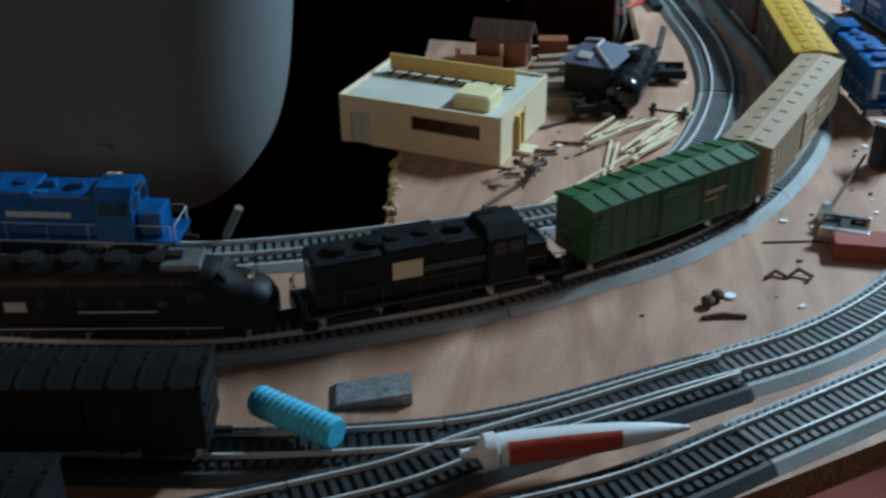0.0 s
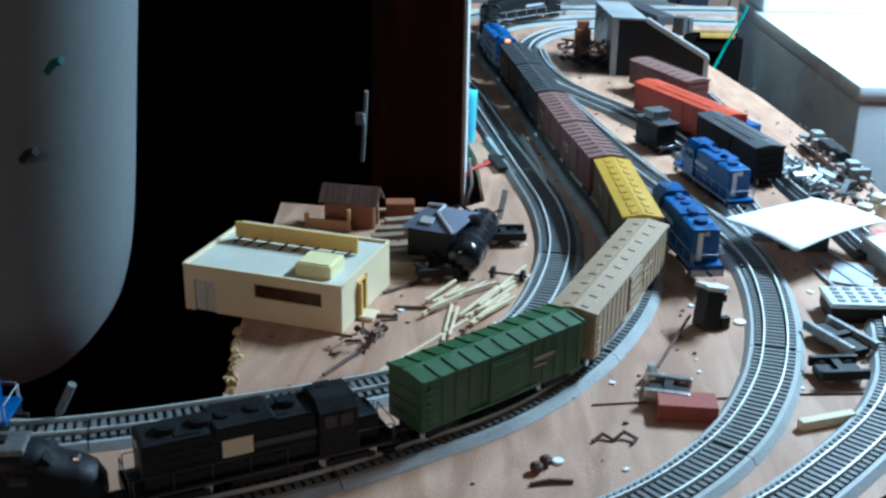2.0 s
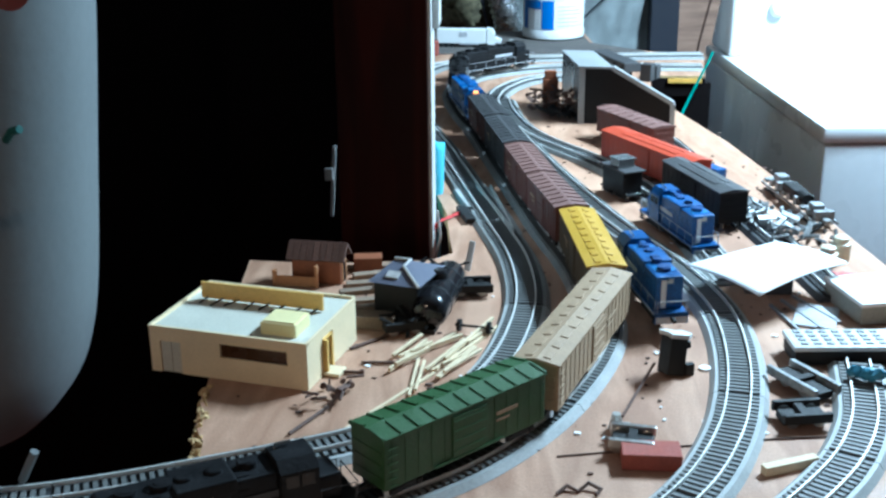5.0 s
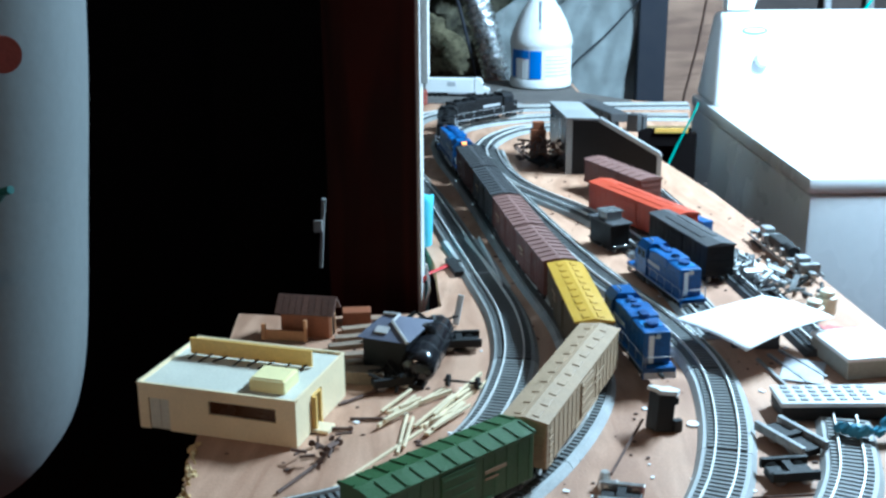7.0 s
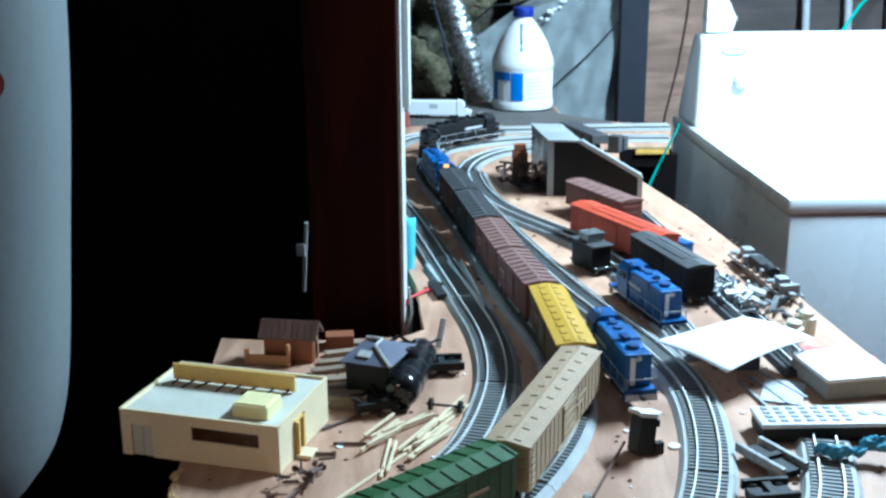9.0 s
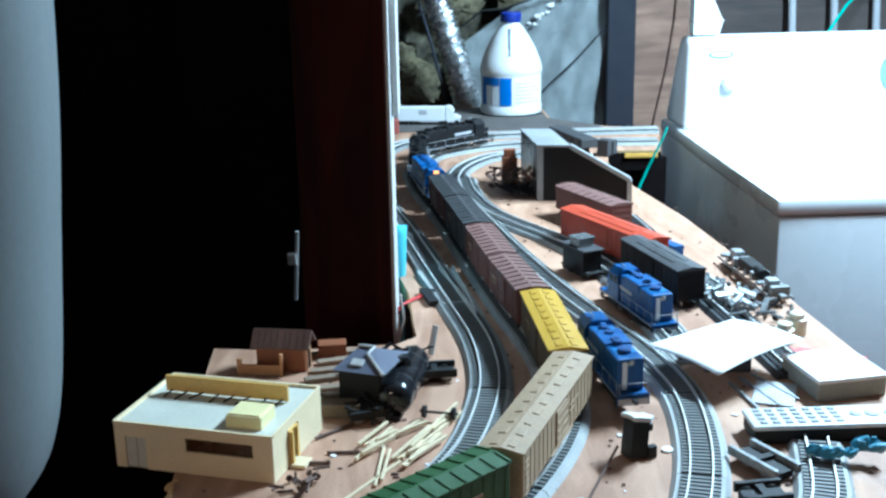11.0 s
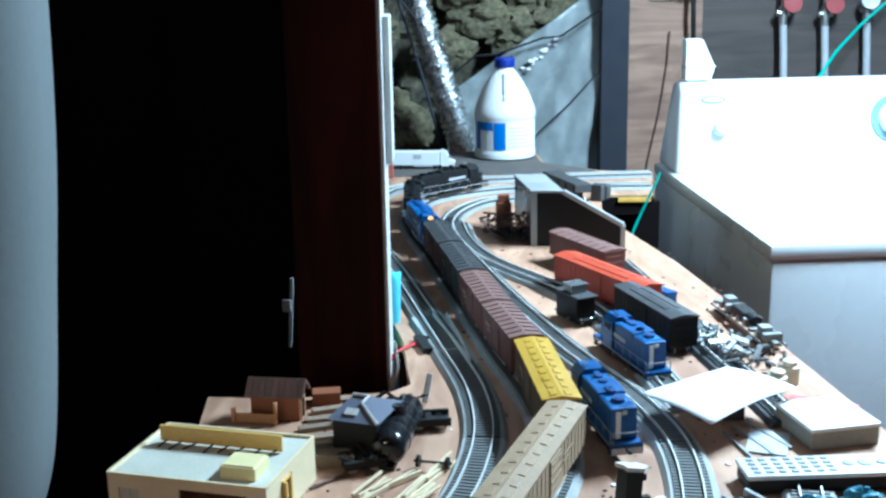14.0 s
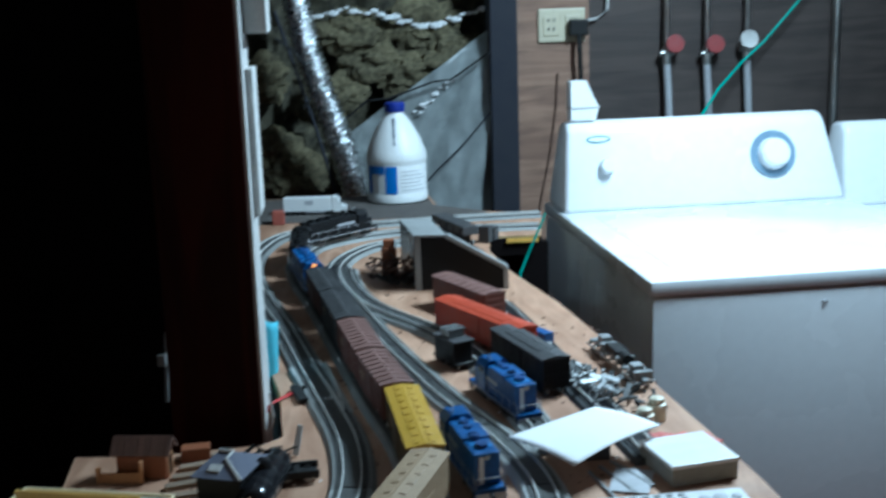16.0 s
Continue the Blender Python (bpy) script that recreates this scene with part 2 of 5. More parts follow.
# ---- the room ----
structure("floor", box(nb(), -2.2, 2.6, -1.8, 3.0, -1.0, -0.95), CONCRETE, "worn reddish brown concrete floor under the table", "floor")
structure("ceiling", box(nb(), -2.2, 2.6, -1.8, 3.0, 1.35, 1.40), CEIL, "plain low ceiling board above the room", "ceiling")
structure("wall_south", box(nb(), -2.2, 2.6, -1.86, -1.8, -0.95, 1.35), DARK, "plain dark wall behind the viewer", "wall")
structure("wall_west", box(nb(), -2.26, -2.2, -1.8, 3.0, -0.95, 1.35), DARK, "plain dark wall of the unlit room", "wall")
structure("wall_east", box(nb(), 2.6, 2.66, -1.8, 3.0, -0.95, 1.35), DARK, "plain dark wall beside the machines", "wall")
structure("wall_north_plywood", box(nb(), 0.46, 0.643, 2.80, 2.84, -0.95, 1.35), PLANK, "brown grained plywood strip behind the washing machine", "wall")
structure("wall_north_panel", box(nb(), 0.6435, 2.6, 2.806, 2.84, -0.95, 1.35), PLY, "dark grey-brown panelled wall behind the washing machine", "wall")
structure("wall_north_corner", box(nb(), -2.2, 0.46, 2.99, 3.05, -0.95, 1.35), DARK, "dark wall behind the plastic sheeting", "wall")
structure("wall_stud", box(nb(), 0.395, 0.46, 2.74, 2.84, -0.95, 1.35, None, 0.003), STUD, "dark upright timber stud beside the plastic sheeting", "stud")
# dark panelling beside the layout
structure("panel_wall_end", box(nb(), -0.152, -0.056, 1.20, 1.27, -0.95, 1.35, None, 0.002), WALNUT, "dark red-brown stained wooden post of the partition", "post")
structure("trim", box(nb(), -0.056, -0.052, 1.203, 1.285, -0.95, 1.35, None, 0.001), TRIM, "chipped white painted edge trim on the dark post", "trim")
structure("trim_block", box(box(nb(), -0.0515, -0.0445, 1.230, 1.290, 0.215, 0.372, None, 0.001), -0.0515, -0.026, 1.235, 1.290, 0.408, 0.47, None, 0.002), TRIM, "white painted wooden block fixed to the post edge", "trim")
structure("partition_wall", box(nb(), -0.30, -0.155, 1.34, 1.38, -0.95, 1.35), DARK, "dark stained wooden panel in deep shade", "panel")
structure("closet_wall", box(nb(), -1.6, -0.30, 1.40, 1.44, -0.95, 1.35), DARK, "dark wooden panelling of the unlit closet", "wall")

# grey sheet hanging behind the narrow end of the board
GREY = [(-0.258, 1.3), (-0.260, 0.70), (-0.264, 0.36), (-0.278, 0.19), (-0.289, 0.08), (-0.299, 0.032), (-0.312, 0.0), (-0.335, -0.03), (-0.37, -0.050), (-0.42, -0.052), (-0.50, -0.042), (-0.95, -0.03)]


def padded_panel(outline, y, r, far):
    """A thick panel facing -y whose free edge, given as (x, z) from the top down, is rounded with radius r; far: its hidden side."""
    line = path(outline, 0.012)
    ns = normals(line)
    bm = nb()
    rings = []
    for k in range(9):
        a = math.radians(90 * k / 8)
        inset, deep = r * (1 - math.cos(a)), r * (1 - math.sin(a))
        rings.append([bm.verts.new((p.x - n.x * inset, y + deep, p.y - n.y * inset)) for p, n in zip(line, ns)])
    back = [bm.verts.new((p.x, y + r + 0.025, p.y)) for p in line]
    for a, b in zip([back] + rings, rings):
        for i in range(len(line) - 1):
            bm.faces.new((a[i], a[i + 1], b[i + 1], b[i]))
    bm.faces.new(rings[-1] + [bm.verts.new((far, y, rings[-1][-1].co.z)), bm.verts.new((far, y, rings[-1][0].co.z))])
    return bm


tagged(solid("wall_panel", padded_panel([(x - 0.011, z) for x, z in GREY], 0.735, 0.09, -0.95), GREY_WALL, True), "grey padded wall panel with a rounded lower corner", "panel", "", "structure")


# ---- the layout board ----
TABLE = [(-0.80, 0.29), (-0.20, 0.31), (-0.05, 0.405), (0.03, 0.462), (0.125, 0.530), (0.24, 0.635), (0.33, 0.70), (0.42, 0.80), (0.415, 0.95), (0.404, 1.074),
         (0.390, 1.213), (0.372, 1.390), (0.345, 1.604), (0.305, 1.807), (0.290, 1.97), (0.305, 2.09), (0.401, 2.0905), (0.44, 2.31), (0.335, 2.35), (0.235, 2.45), (0.225, 2.62), (-0.20, 2.62), (-0.17, 1.95), (-0.10, 1.60),
         (-0.073, 1.515), (-0.056, 1.358), (-0.039, 1.269), (-0.033, 1.175), (-0.029, 1.133), (-0.05, 1.112), (-0.16, 1.100), (-0.235, 1.11), (-0.225, 0.96), (-0.214, 0.817)]
rng = random.Random(4)
RAGGED = [(-0.214 + 0.018 * k / 9 + rng.uniform(-0.004, 0.004), 0.817 - 0.11 * k / 9) for k in range(1, 10)]
TABLE += RAGGED + [(-0.215, 0.683), (-0.24, 0.672), (-0.30, 0.668), (-0.80, 0.665)]
bm = prism(nb(), TABLE, -0.018, 0.0)
board = structure("layout_board", bm, BOARD, "bare brown plywood layout board with dust and scraps", "table")
board.data.materials.append(BOARD_EDGE)
for p in board.data.polygons:
    if abs(p.normal.z) < 0.5:
        p.material_index = 1
for x, y in ((-0.5, 0.45), (0.25, 0.78), (0.2, 1.7), (-0.05, 2.45), (0.15, 2.45)):
    structure("board_leg", box(nb(), x - 0.035, x + 0.035, y - 0.035, y + 0.035, -0.95, -0.0185, None, 0.002), STUD, "dark timber leg holding the layout board", "leg")


# ---- tracks ----
def sweep(bm, line, ns, prof):
    """A closed profile of (across, z) swept along a line."""
    rings = [[bm.verts.new((p + n * u) + Vector((0, 0, z))) for u, z in prof] for p, n in zip(line, ns)]
    k = len(prof)
    for a, b in zip(rings, rings[1:]):
        for i in range(k):
            bm.faces.new((a[i], a[(i + 1) % k], b[(i + 1) % k], b[i]))
    bm.faces.new(rings[0][::-1])
    bm.faces.new(rings[-1])
    return bm


bm = box(nb(), -0.0016, 0.0016, -0.0152, 0.0152, 0.0050, 0.0072)
tie_mesh = bpy.data.meshes.new("tie")
bm.to_mesh(tie_mesh)
bm.free()
tie_mesh.materials.append(TIE)
ROAD = [(-0.0225, 0.0003), (0.0225, 0.0003), (0.0185, 0.0052), (-0.0185, 0.0052)]


def track(points, bed, ties, label, single=None, length=0.25, z=0.0, black_west_of=None):
    """Sectional track: roadbed, two rails and ties, in lengths that butt together. single: a test of places whose ties stand alone."""
    line = path(points)
    step = int(length / 0.003)
    for i in range(0, len(line) - 8, step):
        seg = line[i:i + step + 1]
        if len(seg) < 6:
            continue
        ns = normals(line)[i:i + step + 1]
        # grey sections beyond y = 1.10 take the darker far materials
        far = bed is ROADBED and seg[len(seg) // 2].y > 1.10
        sec = thing("track_section", pose(0, 0, z), label, "track", "model railway track")
        inset = [seg[0] + (seg[1] - seg[0]) * 0.15] + seg[1:-1] + [seg[-1] + (seg[-2] - seg[-1]) * 0.15]
        # black covers real dark lengths and also puts the near corner's dimness into colour
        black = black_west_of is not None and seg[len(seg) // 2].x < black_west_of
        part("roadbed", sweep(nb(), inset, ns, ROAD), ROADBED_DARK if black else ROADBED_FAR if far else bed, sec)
        # dark strip added below the ties so the recesses between them read dark
        part("tie_gap_strip", sweep(nb(), inset, ns, [(-0.0146, 0.0049), (0.0146, 0.0049), (0.0146, 0.0056), (-0.0146, 0.0056)]), INLAY, sec)
        for side in (-1, 1):
            c = side * 0.0087
            part("rail", sweep(nb(), inset, ns, [(c - 0.0006, 0.0070), (c + 0.0006, 0.0070), (c + 0.0006, 0.0100), (c - 0.0006, 0.0100)]), RAIL, sec)
        joined = nb()
        for k in range(1, len(seg) - 1):
            if k % 2:
                continue
            d = math.atan2(-ns[k].x, ns[k].y)
            m = Matrix.Translation(seg[k]) @ Matrix.Rotation(d, 4, "Z")
            if single and not black and single(seg[k]):
                t = new("tie", tie_mesh)
                t.parent, t.matrix_basis = sec, m
            else:
                box(joined, -0.0016, 0.0016, -0.0152, 0.0152, 0.0050, 0.0072, m)
        if joined.verts:
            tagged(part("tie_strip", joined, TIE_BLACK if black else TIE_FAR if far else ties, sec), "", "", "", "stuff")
        else:
            joined.free()
    return line


NEAR = lambda p: 0.50 < p.y < 0.98 and p.x > -0.12
LINE_A = [(0.430, 2.273), (0.36, 2.27), (0.24, 2.262), (0.115, 2.247), (0.033, 2.241), (-0.033, 2.205), (-0.090, 2.147), (-0.118, 2.03), (-0.122, 1.92), (-0.105, 1.78),
          (-0.063, 1.600), (-0.047, 1.531), (-0.011, 1.349), (0.019, 1.200), (0.037, 1.102), (0.042, 1.004), (0.033, 0.926), (0.017, 0.858),
          (-0.005, 0.808), (-0.038, 0.764), (-0.083, 0.731), (-0.129, 0.708), (-0.19, 0.682), (-0.26, 0.655), (-0.34, 0.636), (-0.50, 0.622), (-0.75, 0.615)]
LINE_B = [(0.408, 2.153), (0.36, 2.155), (0.22, 2.160), (0.115, 2.147), (0.041, 2.108), (-0.021, 2.044), (-0.043, 1.931), (-0.027, 1.781), (0.0, 1.645), (0.043, 1.382),
          (0.073, 1.201), (0.098, 1.076), (0.106, 0.967), (0.098, 0.897), (0.071, 0.821), (0.036, 0.755), (-0.012, 0.695), (-0.062, 0.656),
          (-0.123, 0.612), (-0.183, 0.581), (-0.247, 0.553), (-0.31, 0.540), (-0.45, 0.530), (-0.75, 0.525)]
LINE_C = [(0.24, 2.06), (0.16, 2.062), (0.100, 2.044), (0.058, 1.993), (0.028, 1.917), (0.018, 1.821), (0.028, 1.73), (0.045, 1.655), (0.082, 1.470), (0.119, 1.317), (0.148, 1.210),
          (0.185, 1.10), (0.207, 1.010), (0.213, 0.940), (0.205, 0.855), (0.190, 0.785), (0.172, 0.732), (0.143, 0.673), (0.103, 0.621),
          (0.065, 0.585), (0.028, 0.560), (-0.016, 0.533), (-0.059, 0.505), (-0.101, 0.482), (-0.156, 0.464), (-0.30, 0.44), (-0.75, 0.41)]
LINE_D = [(0.30, 0.86), (0.287, 0.802), (0.275, 0.760), (0.252, 0.712), (0.220, 0.667), (0.166, 0.606), (0.127, 0.572), (0.072, 0.527), (0.026, 0.491), (-0.016, 0.457), (-0.06, 0.430), (-0.16, 0.385), (-0.30, 0.345), (-0.75, 0.32)]
LINE_E = [(0.036, 1.86), (0.043, 1.761), (0.065, 1.651), (0.101, 1.568), (0.155, 1.474), (0.190, 1.380), (0.212, 1.282), (0.226, 1.16), (0.24, 1.04)]
LINE_F = [(0.258, 1.60), (0.275, 1.466), (0.295, 1.272), (0.306, 1.183), (0.319, 1.096), (0.33, 1.0)]
LINE_G = [(0.02, 0.552), (-0.030, 0.518), (-0.073, 0.489), (-0.113, 0.463), (-0.15, 0.435), (-0.25, 0.385)]
track(LINE_A, ROADBED, TIE, "grey plastic roadbed track with bright rails", NEAR)
B_PATH = track(LINE_B, ROADBED, TIE, "grey roadbed track under the running train", None)
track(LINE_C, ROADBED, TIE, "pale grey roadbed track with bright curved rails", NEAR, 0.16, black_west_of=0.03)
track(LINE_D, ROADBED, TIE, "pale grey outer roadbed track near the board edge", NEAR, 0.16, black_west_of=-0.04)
track(LINE_E, ROADBED, TIE, "grey siding track curving off the far loop", None, z=0.0004)
track(LINE_F, ROADBED_DARK, TIE_BLACK, "dark siding track under loose scraps", None)
track(LINE_G, ROADBED_DARK, TIE_BLACK, "dark turnout track joining the outer line", None, z=0.0005)


# ---- rolling stock ----
def bogie(parent, x, spread=0.0105, z=0.0):
    """A truck with two side frames and four wheels."""
    t = nb()
    for s in (-1, 1):
        box(t, x - 0.013, x + 0.013, s * 0.0125 - 0.0012, s * 0.0125 + 0.0012, 0.0030 + z, 0.0075 + z, None, 0.0006)
        for dx in (-spread, spread):
            box(t, x + dx - 0.0022, x + dx + 0.0022, s * 0.0138 - 0.0008, s * 0.0138 + 0.0008, 0.0035 + z, 0.0070 + z)
    box(t, x - 0.004, x + 0.004, -0.0125, 0.0125, 0.004 + z, 0.0085 + z)
    b = part("truck", t, UNDER, parent)
    for dx in (-spread, spread):
        for s in (-1, 1):
            part("wheel", cyl(nb(), 0.0052, -0.0012, 0.0012, pose(x + dx, s * 0.0087, 0.0052 + z, 90), 14), STEEL, b)


def coupler(parent, x):
    part("coupler", box(nb(), x - 0.006, x + 0.006, -0.0016, 0.0016, 0.0075, 0.0105, None, 0.0004), UNDER, parent)


def boxcar(m, length, side, roof, label, ribs=10, pattern="rib", height=0.045, plates=True, group="cars of the running train"):
    """A freight car standing on z = 0 of m, along x."""
    h, w = length / 2 - 0.004, 0.0168
    car = thing("boxcar", m, label, "train car", group)
    b = box(nb(), -h, h, -w, w, 0.010, height, None, 0.0008)
    ribs_at, ends_at = [], []
    for s in (-1, 1):
        for k in range(int(length / 0.011)):
            x = -h + 0.006 + k * 0.011
            if abs(x) > 0.016:
                ribs_at.append((x, s))
        for e in range(3):
            ends_at.append((s, e))
    bd = part("body", b, side, car)
    for x, s in ribs_at:
        part("side_rib", box(nb(), x - 0.0005, x + 0.0005, s * w - 0.0004, s * w + 0.0006, 0.012, height - 0.002), side, bd)
    for s, e in ends_at:
        part("end_rib", box(nb(), s * h - 0.0005, s * h + 0.0008, -w + 0.003, w - 0.003, 0.015 + e * 0.009, 0.018 + e * 0.009), side, bd)
    r = nb()
    prism(r, [(-w - 0.001, height - 0.0005), (w + 0.001, height - 0.0005), (w + 0.001, height + 0.001), (0, height + 0.0038), (-w - 0.001, height + 0.001)], -h - 0.001, h + 0.001, pose(0, 0, 0, 90, 0, 90))
    rf = part("roof", r, roof, car)
    if pattern == "rib":
        for k in range(ribs + 1):
            x = -h + 2 * h * k / ribs
            q = nb()
            for s in (-1, 1):
                box(q, -0.0010, 0.0010, 0.002, w + 0.0005, 0, 0.0014, Matrix.Translation((x, 0, height + 0.0034)) @ Matrix.Rotation(radians(90 - 90 * s), 4, "Z") @ Matrix.Rotation(radians(-9), 4, "X"))
            part("roof_rib", q, roof, rf)
    else:
        for k in range(ribs):
            x = -h + 2 * h * (k + 0.5) / ribs
            q = nb()
            for s in (-1, 1):
                box(q, -h / ribs * 0.62, h / ribs * 0.62, 0.0035, 0.0095, 0, 0.0016, Matrix.Translation((x, 0, height + 0.0030)) @ Matrix.Rotation(radians(90 - 90 * s), 4, "Z") @ Matrix.Rotation(radians(-9), 4, "X"), 0.0006)
            part("roof_panel", q, roof, rf)
    for s in (-1, 1):
        d = box(nb(), -0.015, 0.015, s * (w + 0.0006) - 0.0006, s * (w + 0.0006) + 0.0006, 0.013, height - 0.003, None, 0.0003)
        for k in range(4):
            box(d, -0.014, 0.014, s * (w + 0.0014) - 0.0004, s * (w + 0.0014) + 0.0004, 0.017 + k * 0.007, 0.0180 + k * 0.007)
        part("sliding_door", d, side, car)
        part("door_track", box(nb(), -0.031, 0.031, s * (w + 0.0012) - 0.0006, s * (w + 0.0012) + 0.0006, 0.0112, 0.0125), side, car)
        lad = nb()
        for k in range(6):
            box(lad, -h + 0.002, -h + 0.010, s * (w + 0.0012) - 0.0003, s * (w + 0.0012) + 0.0003, 0.012 + k * 0.0052, 0.0127 + k * 0.0052)
        part("ladder", lad, side, car)
        if plates:
            for wide, z0, z1 in ((0.13, 0.030, 0.0325), (0.08, 0.0255, 0.0268)):
                part("lettering_bar", box(nb(), 0.024, 0.024 + length * wide, s * (w + 0.0008) - 0.0003, s * (w + 0.0008) + 0.0003, z0, z1), TAN, car)
    part("underframe", box(box(nb(), -h, h, -0.006, 0.006, 0.0075, 0.0105), -0.022, 0.022, -0.010, 0.010, 0.0055, 0.0100), UNDER, car)
    for s in (-1, 1):
        bogie(car, s * (h - 0.020))
        coupler(car, s * (h + 0.003))
    return car


ROOF_BLUE = mat("lighter_blue_roof", (0.025, 0.16, 0.40), 0.4, var=0.4, scale=90)
FAN = mat("dark_blue_fan", (0.010, 0.060, 0.20), 0.5)


def locomotive(m, length, body, label, lit=False, name="diesel_locomotive", group="diesel locomotives", stripe=BUTTON, end_stripe=False):
    """A hood diesel standing on z = 0 of m, cab towards +x."""
    h = length / 2 - 0.004
    loco = thing(name, m, label, "locomotive", group)
    part("deck", box(box(nb(), -h, h, -0.0165, 0.0165, 0.0105, 0.0135, None, 0.0005), -h, -h + 0.002, -0.0165, 0.0165, 0.004, 0.0135), body, loco)
    part("fuel_tank", box(nb(), -0.022, 0.022, -0.013, 0.013, 0.0035, 0.0105, None, 0.002), UNDER, loco)
    hood = box(nb(), -h + 0.009, h - 0.050, -0.0138, 0.0138, 0.0135, 0.043, None, 0.0022)
    hd = part("long_hood", hood, body, loco)
    for s in (-1, 1):
        for k in range(5):
            x = -h + 0.022 + k * (length - 0.095) / 5
            g = nb()
            for q in range(4):
                box(g, x, x + (length - 0.095) / 5 - 0.004, s * 0.0140 - 0.0003, s * 0.0140 + 0.0003, 0.018 + q * 0.005, 0.0212 + q * 0.005)
            part("hood_door", g, body, hd)
    part("dynamic_brake_bulge", box(nb(), -0.030, 0.006, -0.0148, 0.0148, 0.036, 0.0452, None, 0.0015), body, hd)
    for x in (-h + 0.026, -h + 0.046, -0.022, -0.004, h - 0.064):
        f = cyl(nb(), 0.0065 if x < -0.03 else 0.005, 0.0425, 0.0466, pose(x, 0, 0), 18)
        cyl(f, 0.0042, 0.0466, 0.0470, pose(x, 0, 0), 18)
        part("roof_fan", f, FAN if body is BLUE else body, hd)
    c = prism(nb(), [(-0.0165, 0.0135), (0.0165, 0.0135), (0.0165, 0.041), (0.010, 0.0475), (-0.010, 0.0475), (-0.0165, 0.041)], h - 0.050, h - 0.026, pose(0, 0, 0, 90, 0, 90))
    cab = part("cab", c, body, loco)
    for s in (-1, 1):
        part("cab_window", box(nb(), h - 0.047, h - 0.039, s * 0.0166 - 0.0003, s * 0.0166 + 0.0003, 0.031, 0.039), GLASS_DARK, cab)
        part("cab_window", box(nb(), h - 0.037, h - 0.029, s * 0.0166 - 0.0003, s * 0.0166 + 0.0003, 0.031, 0.039), GLASS_DARK, cab)
        part("windshield", box(nb(), h - 0.0262, h - 0.0256, s * 0.008 - 0.005, s * 0.008 + 0.005, 0.032, 0.040), GLASS_DARK, cab)
    part("short_hood", box(nb(), h - 0.026, h - 0.010, -0.0115, 0.0115, 0.0135, 0.031, None, 0.002), body, loco)
    part("headlight", box(nb(), h - 0.0262, h - 0.0240, -0.0035, 0.0035, 0.0425, 0.0465, None, 0.0006), LAMP_GLOW if lit else STEEL, cab)
    part("rear_headlight", box(nb(), -h + 0.0082, -h + 0.0098, -0.003, 0.003, 0.037, 0.041, None, 0.0006), LAMP_GLOW if lit else STEEL, hd)
    for s in (-1, 1):
        part("lettering_bar", box(nb(), -0.012, 0.030, s * 0.0144 - 0.0003, s * 0.0144 + 0.0003, 0.0275, 0.0315), stripe, hd)
        part("frame_stripe", box(nb(), -h + 0.004, h - 0.004, s * 0.0166 - 0.0002, s * 0.0166 + 0.0002, 0.0112, 0.0122), stripe, loco)
        rail = nb()
        xs = [-h + 0.003 + k * (2 * h - 0.006) / 7 for k in range(8)]
        for x in xs:
            tube(rail, [(x, s * 0.016, 0.0135), (x, s * 0.016, 0.0240)], 0.00035, 5)
        tube(rail, [(x, s * 0.016, 0.0240) for x in xs], 0.00035, 5)
        part("handrail", rail, stripe, loco)
        e = nb()
        for y in (-0.014, 0.014):
            tube(e, [(s * (h - 0.001), y, 0.0135), (s * (h - 0.001), y, 0.0235)], 0.0004, 5)
        tube(e, [(s * (h - 0.001), -0.014, 0.0235), (s * (h - 0.001), 0.014, 0.0235)], 0.0004, 5)
        part("end_railing", e, stripe, loco)
        for y in (-0.0145, 0.0145):
            st = nb()
            for k in range(3):
                box(st, s * (h - 0.005) - 0.004, s * (h - 0.005) + 0.004, y - 0.002, y + 0.002, 0.0035 + k * 0.003, 0.0043 + k * 0.003)
            part("step", st, UNDER, loco)
        bogie(loco, s * (h - 0.030), 0.0135)
        coupler(loco, s * (h + 0.003))
    part("exhaust_stack", box(nb(), 0.010, 0.018, -0.003, 0.003, 0.0425, 0.0475, None, 0.0005), body, hd)
    for k in range(3):
        part("roof_grille", box(nb(), -0.052 + k * 0.026, -0.038 + k * 0.026, -0.0105, 0.0105, 0.0425, 0.0436), ROOF_BLUE if body is BLUE else body, hd)
    part("horn", tube(nb(), [(h - 0.046, 0.006, 0.0475), (h - 0.046, 0.006, 0.0500), (h - 0.036, 0.006, 0.0500)], 0.0009, 6), STEEL, cab)
    if end_stripe:
        part("end_stripe", box(nb(), -h + 0.0084, -h + 0.0092, 0.0035, 0.0085, 0.0150, 0.0400), WHITE, hd, "white vertical stripe")
        part("end_beam", box(nb(), -h - 0.0004, -h + 0.0004, -0.0155, 0.0155, 0.0045, 0.0100), BUTTON, loco, "pale end beam")
    return loco


def on_line(line, s, span):
    """A pose on a track at s metres along it, heading back towards its start."""
    at = lambda q: line[max(0, min(len(line) - 1, round(q / 0.003)))]
    a, b = at(s - span), at(s + span)
    c, d = (a + b) / 2, a - b
    return Matrix.Translation((c.x, c.y, 0.0098)) @ Matrix.Rotation(math.atan2(d.y, d.x), 4, "Z")


def near_s(line, x, y):
    return 0.003 * min(range(len(line)), key=lambda i: (line[i] - Vector((x, y, 0))).length)


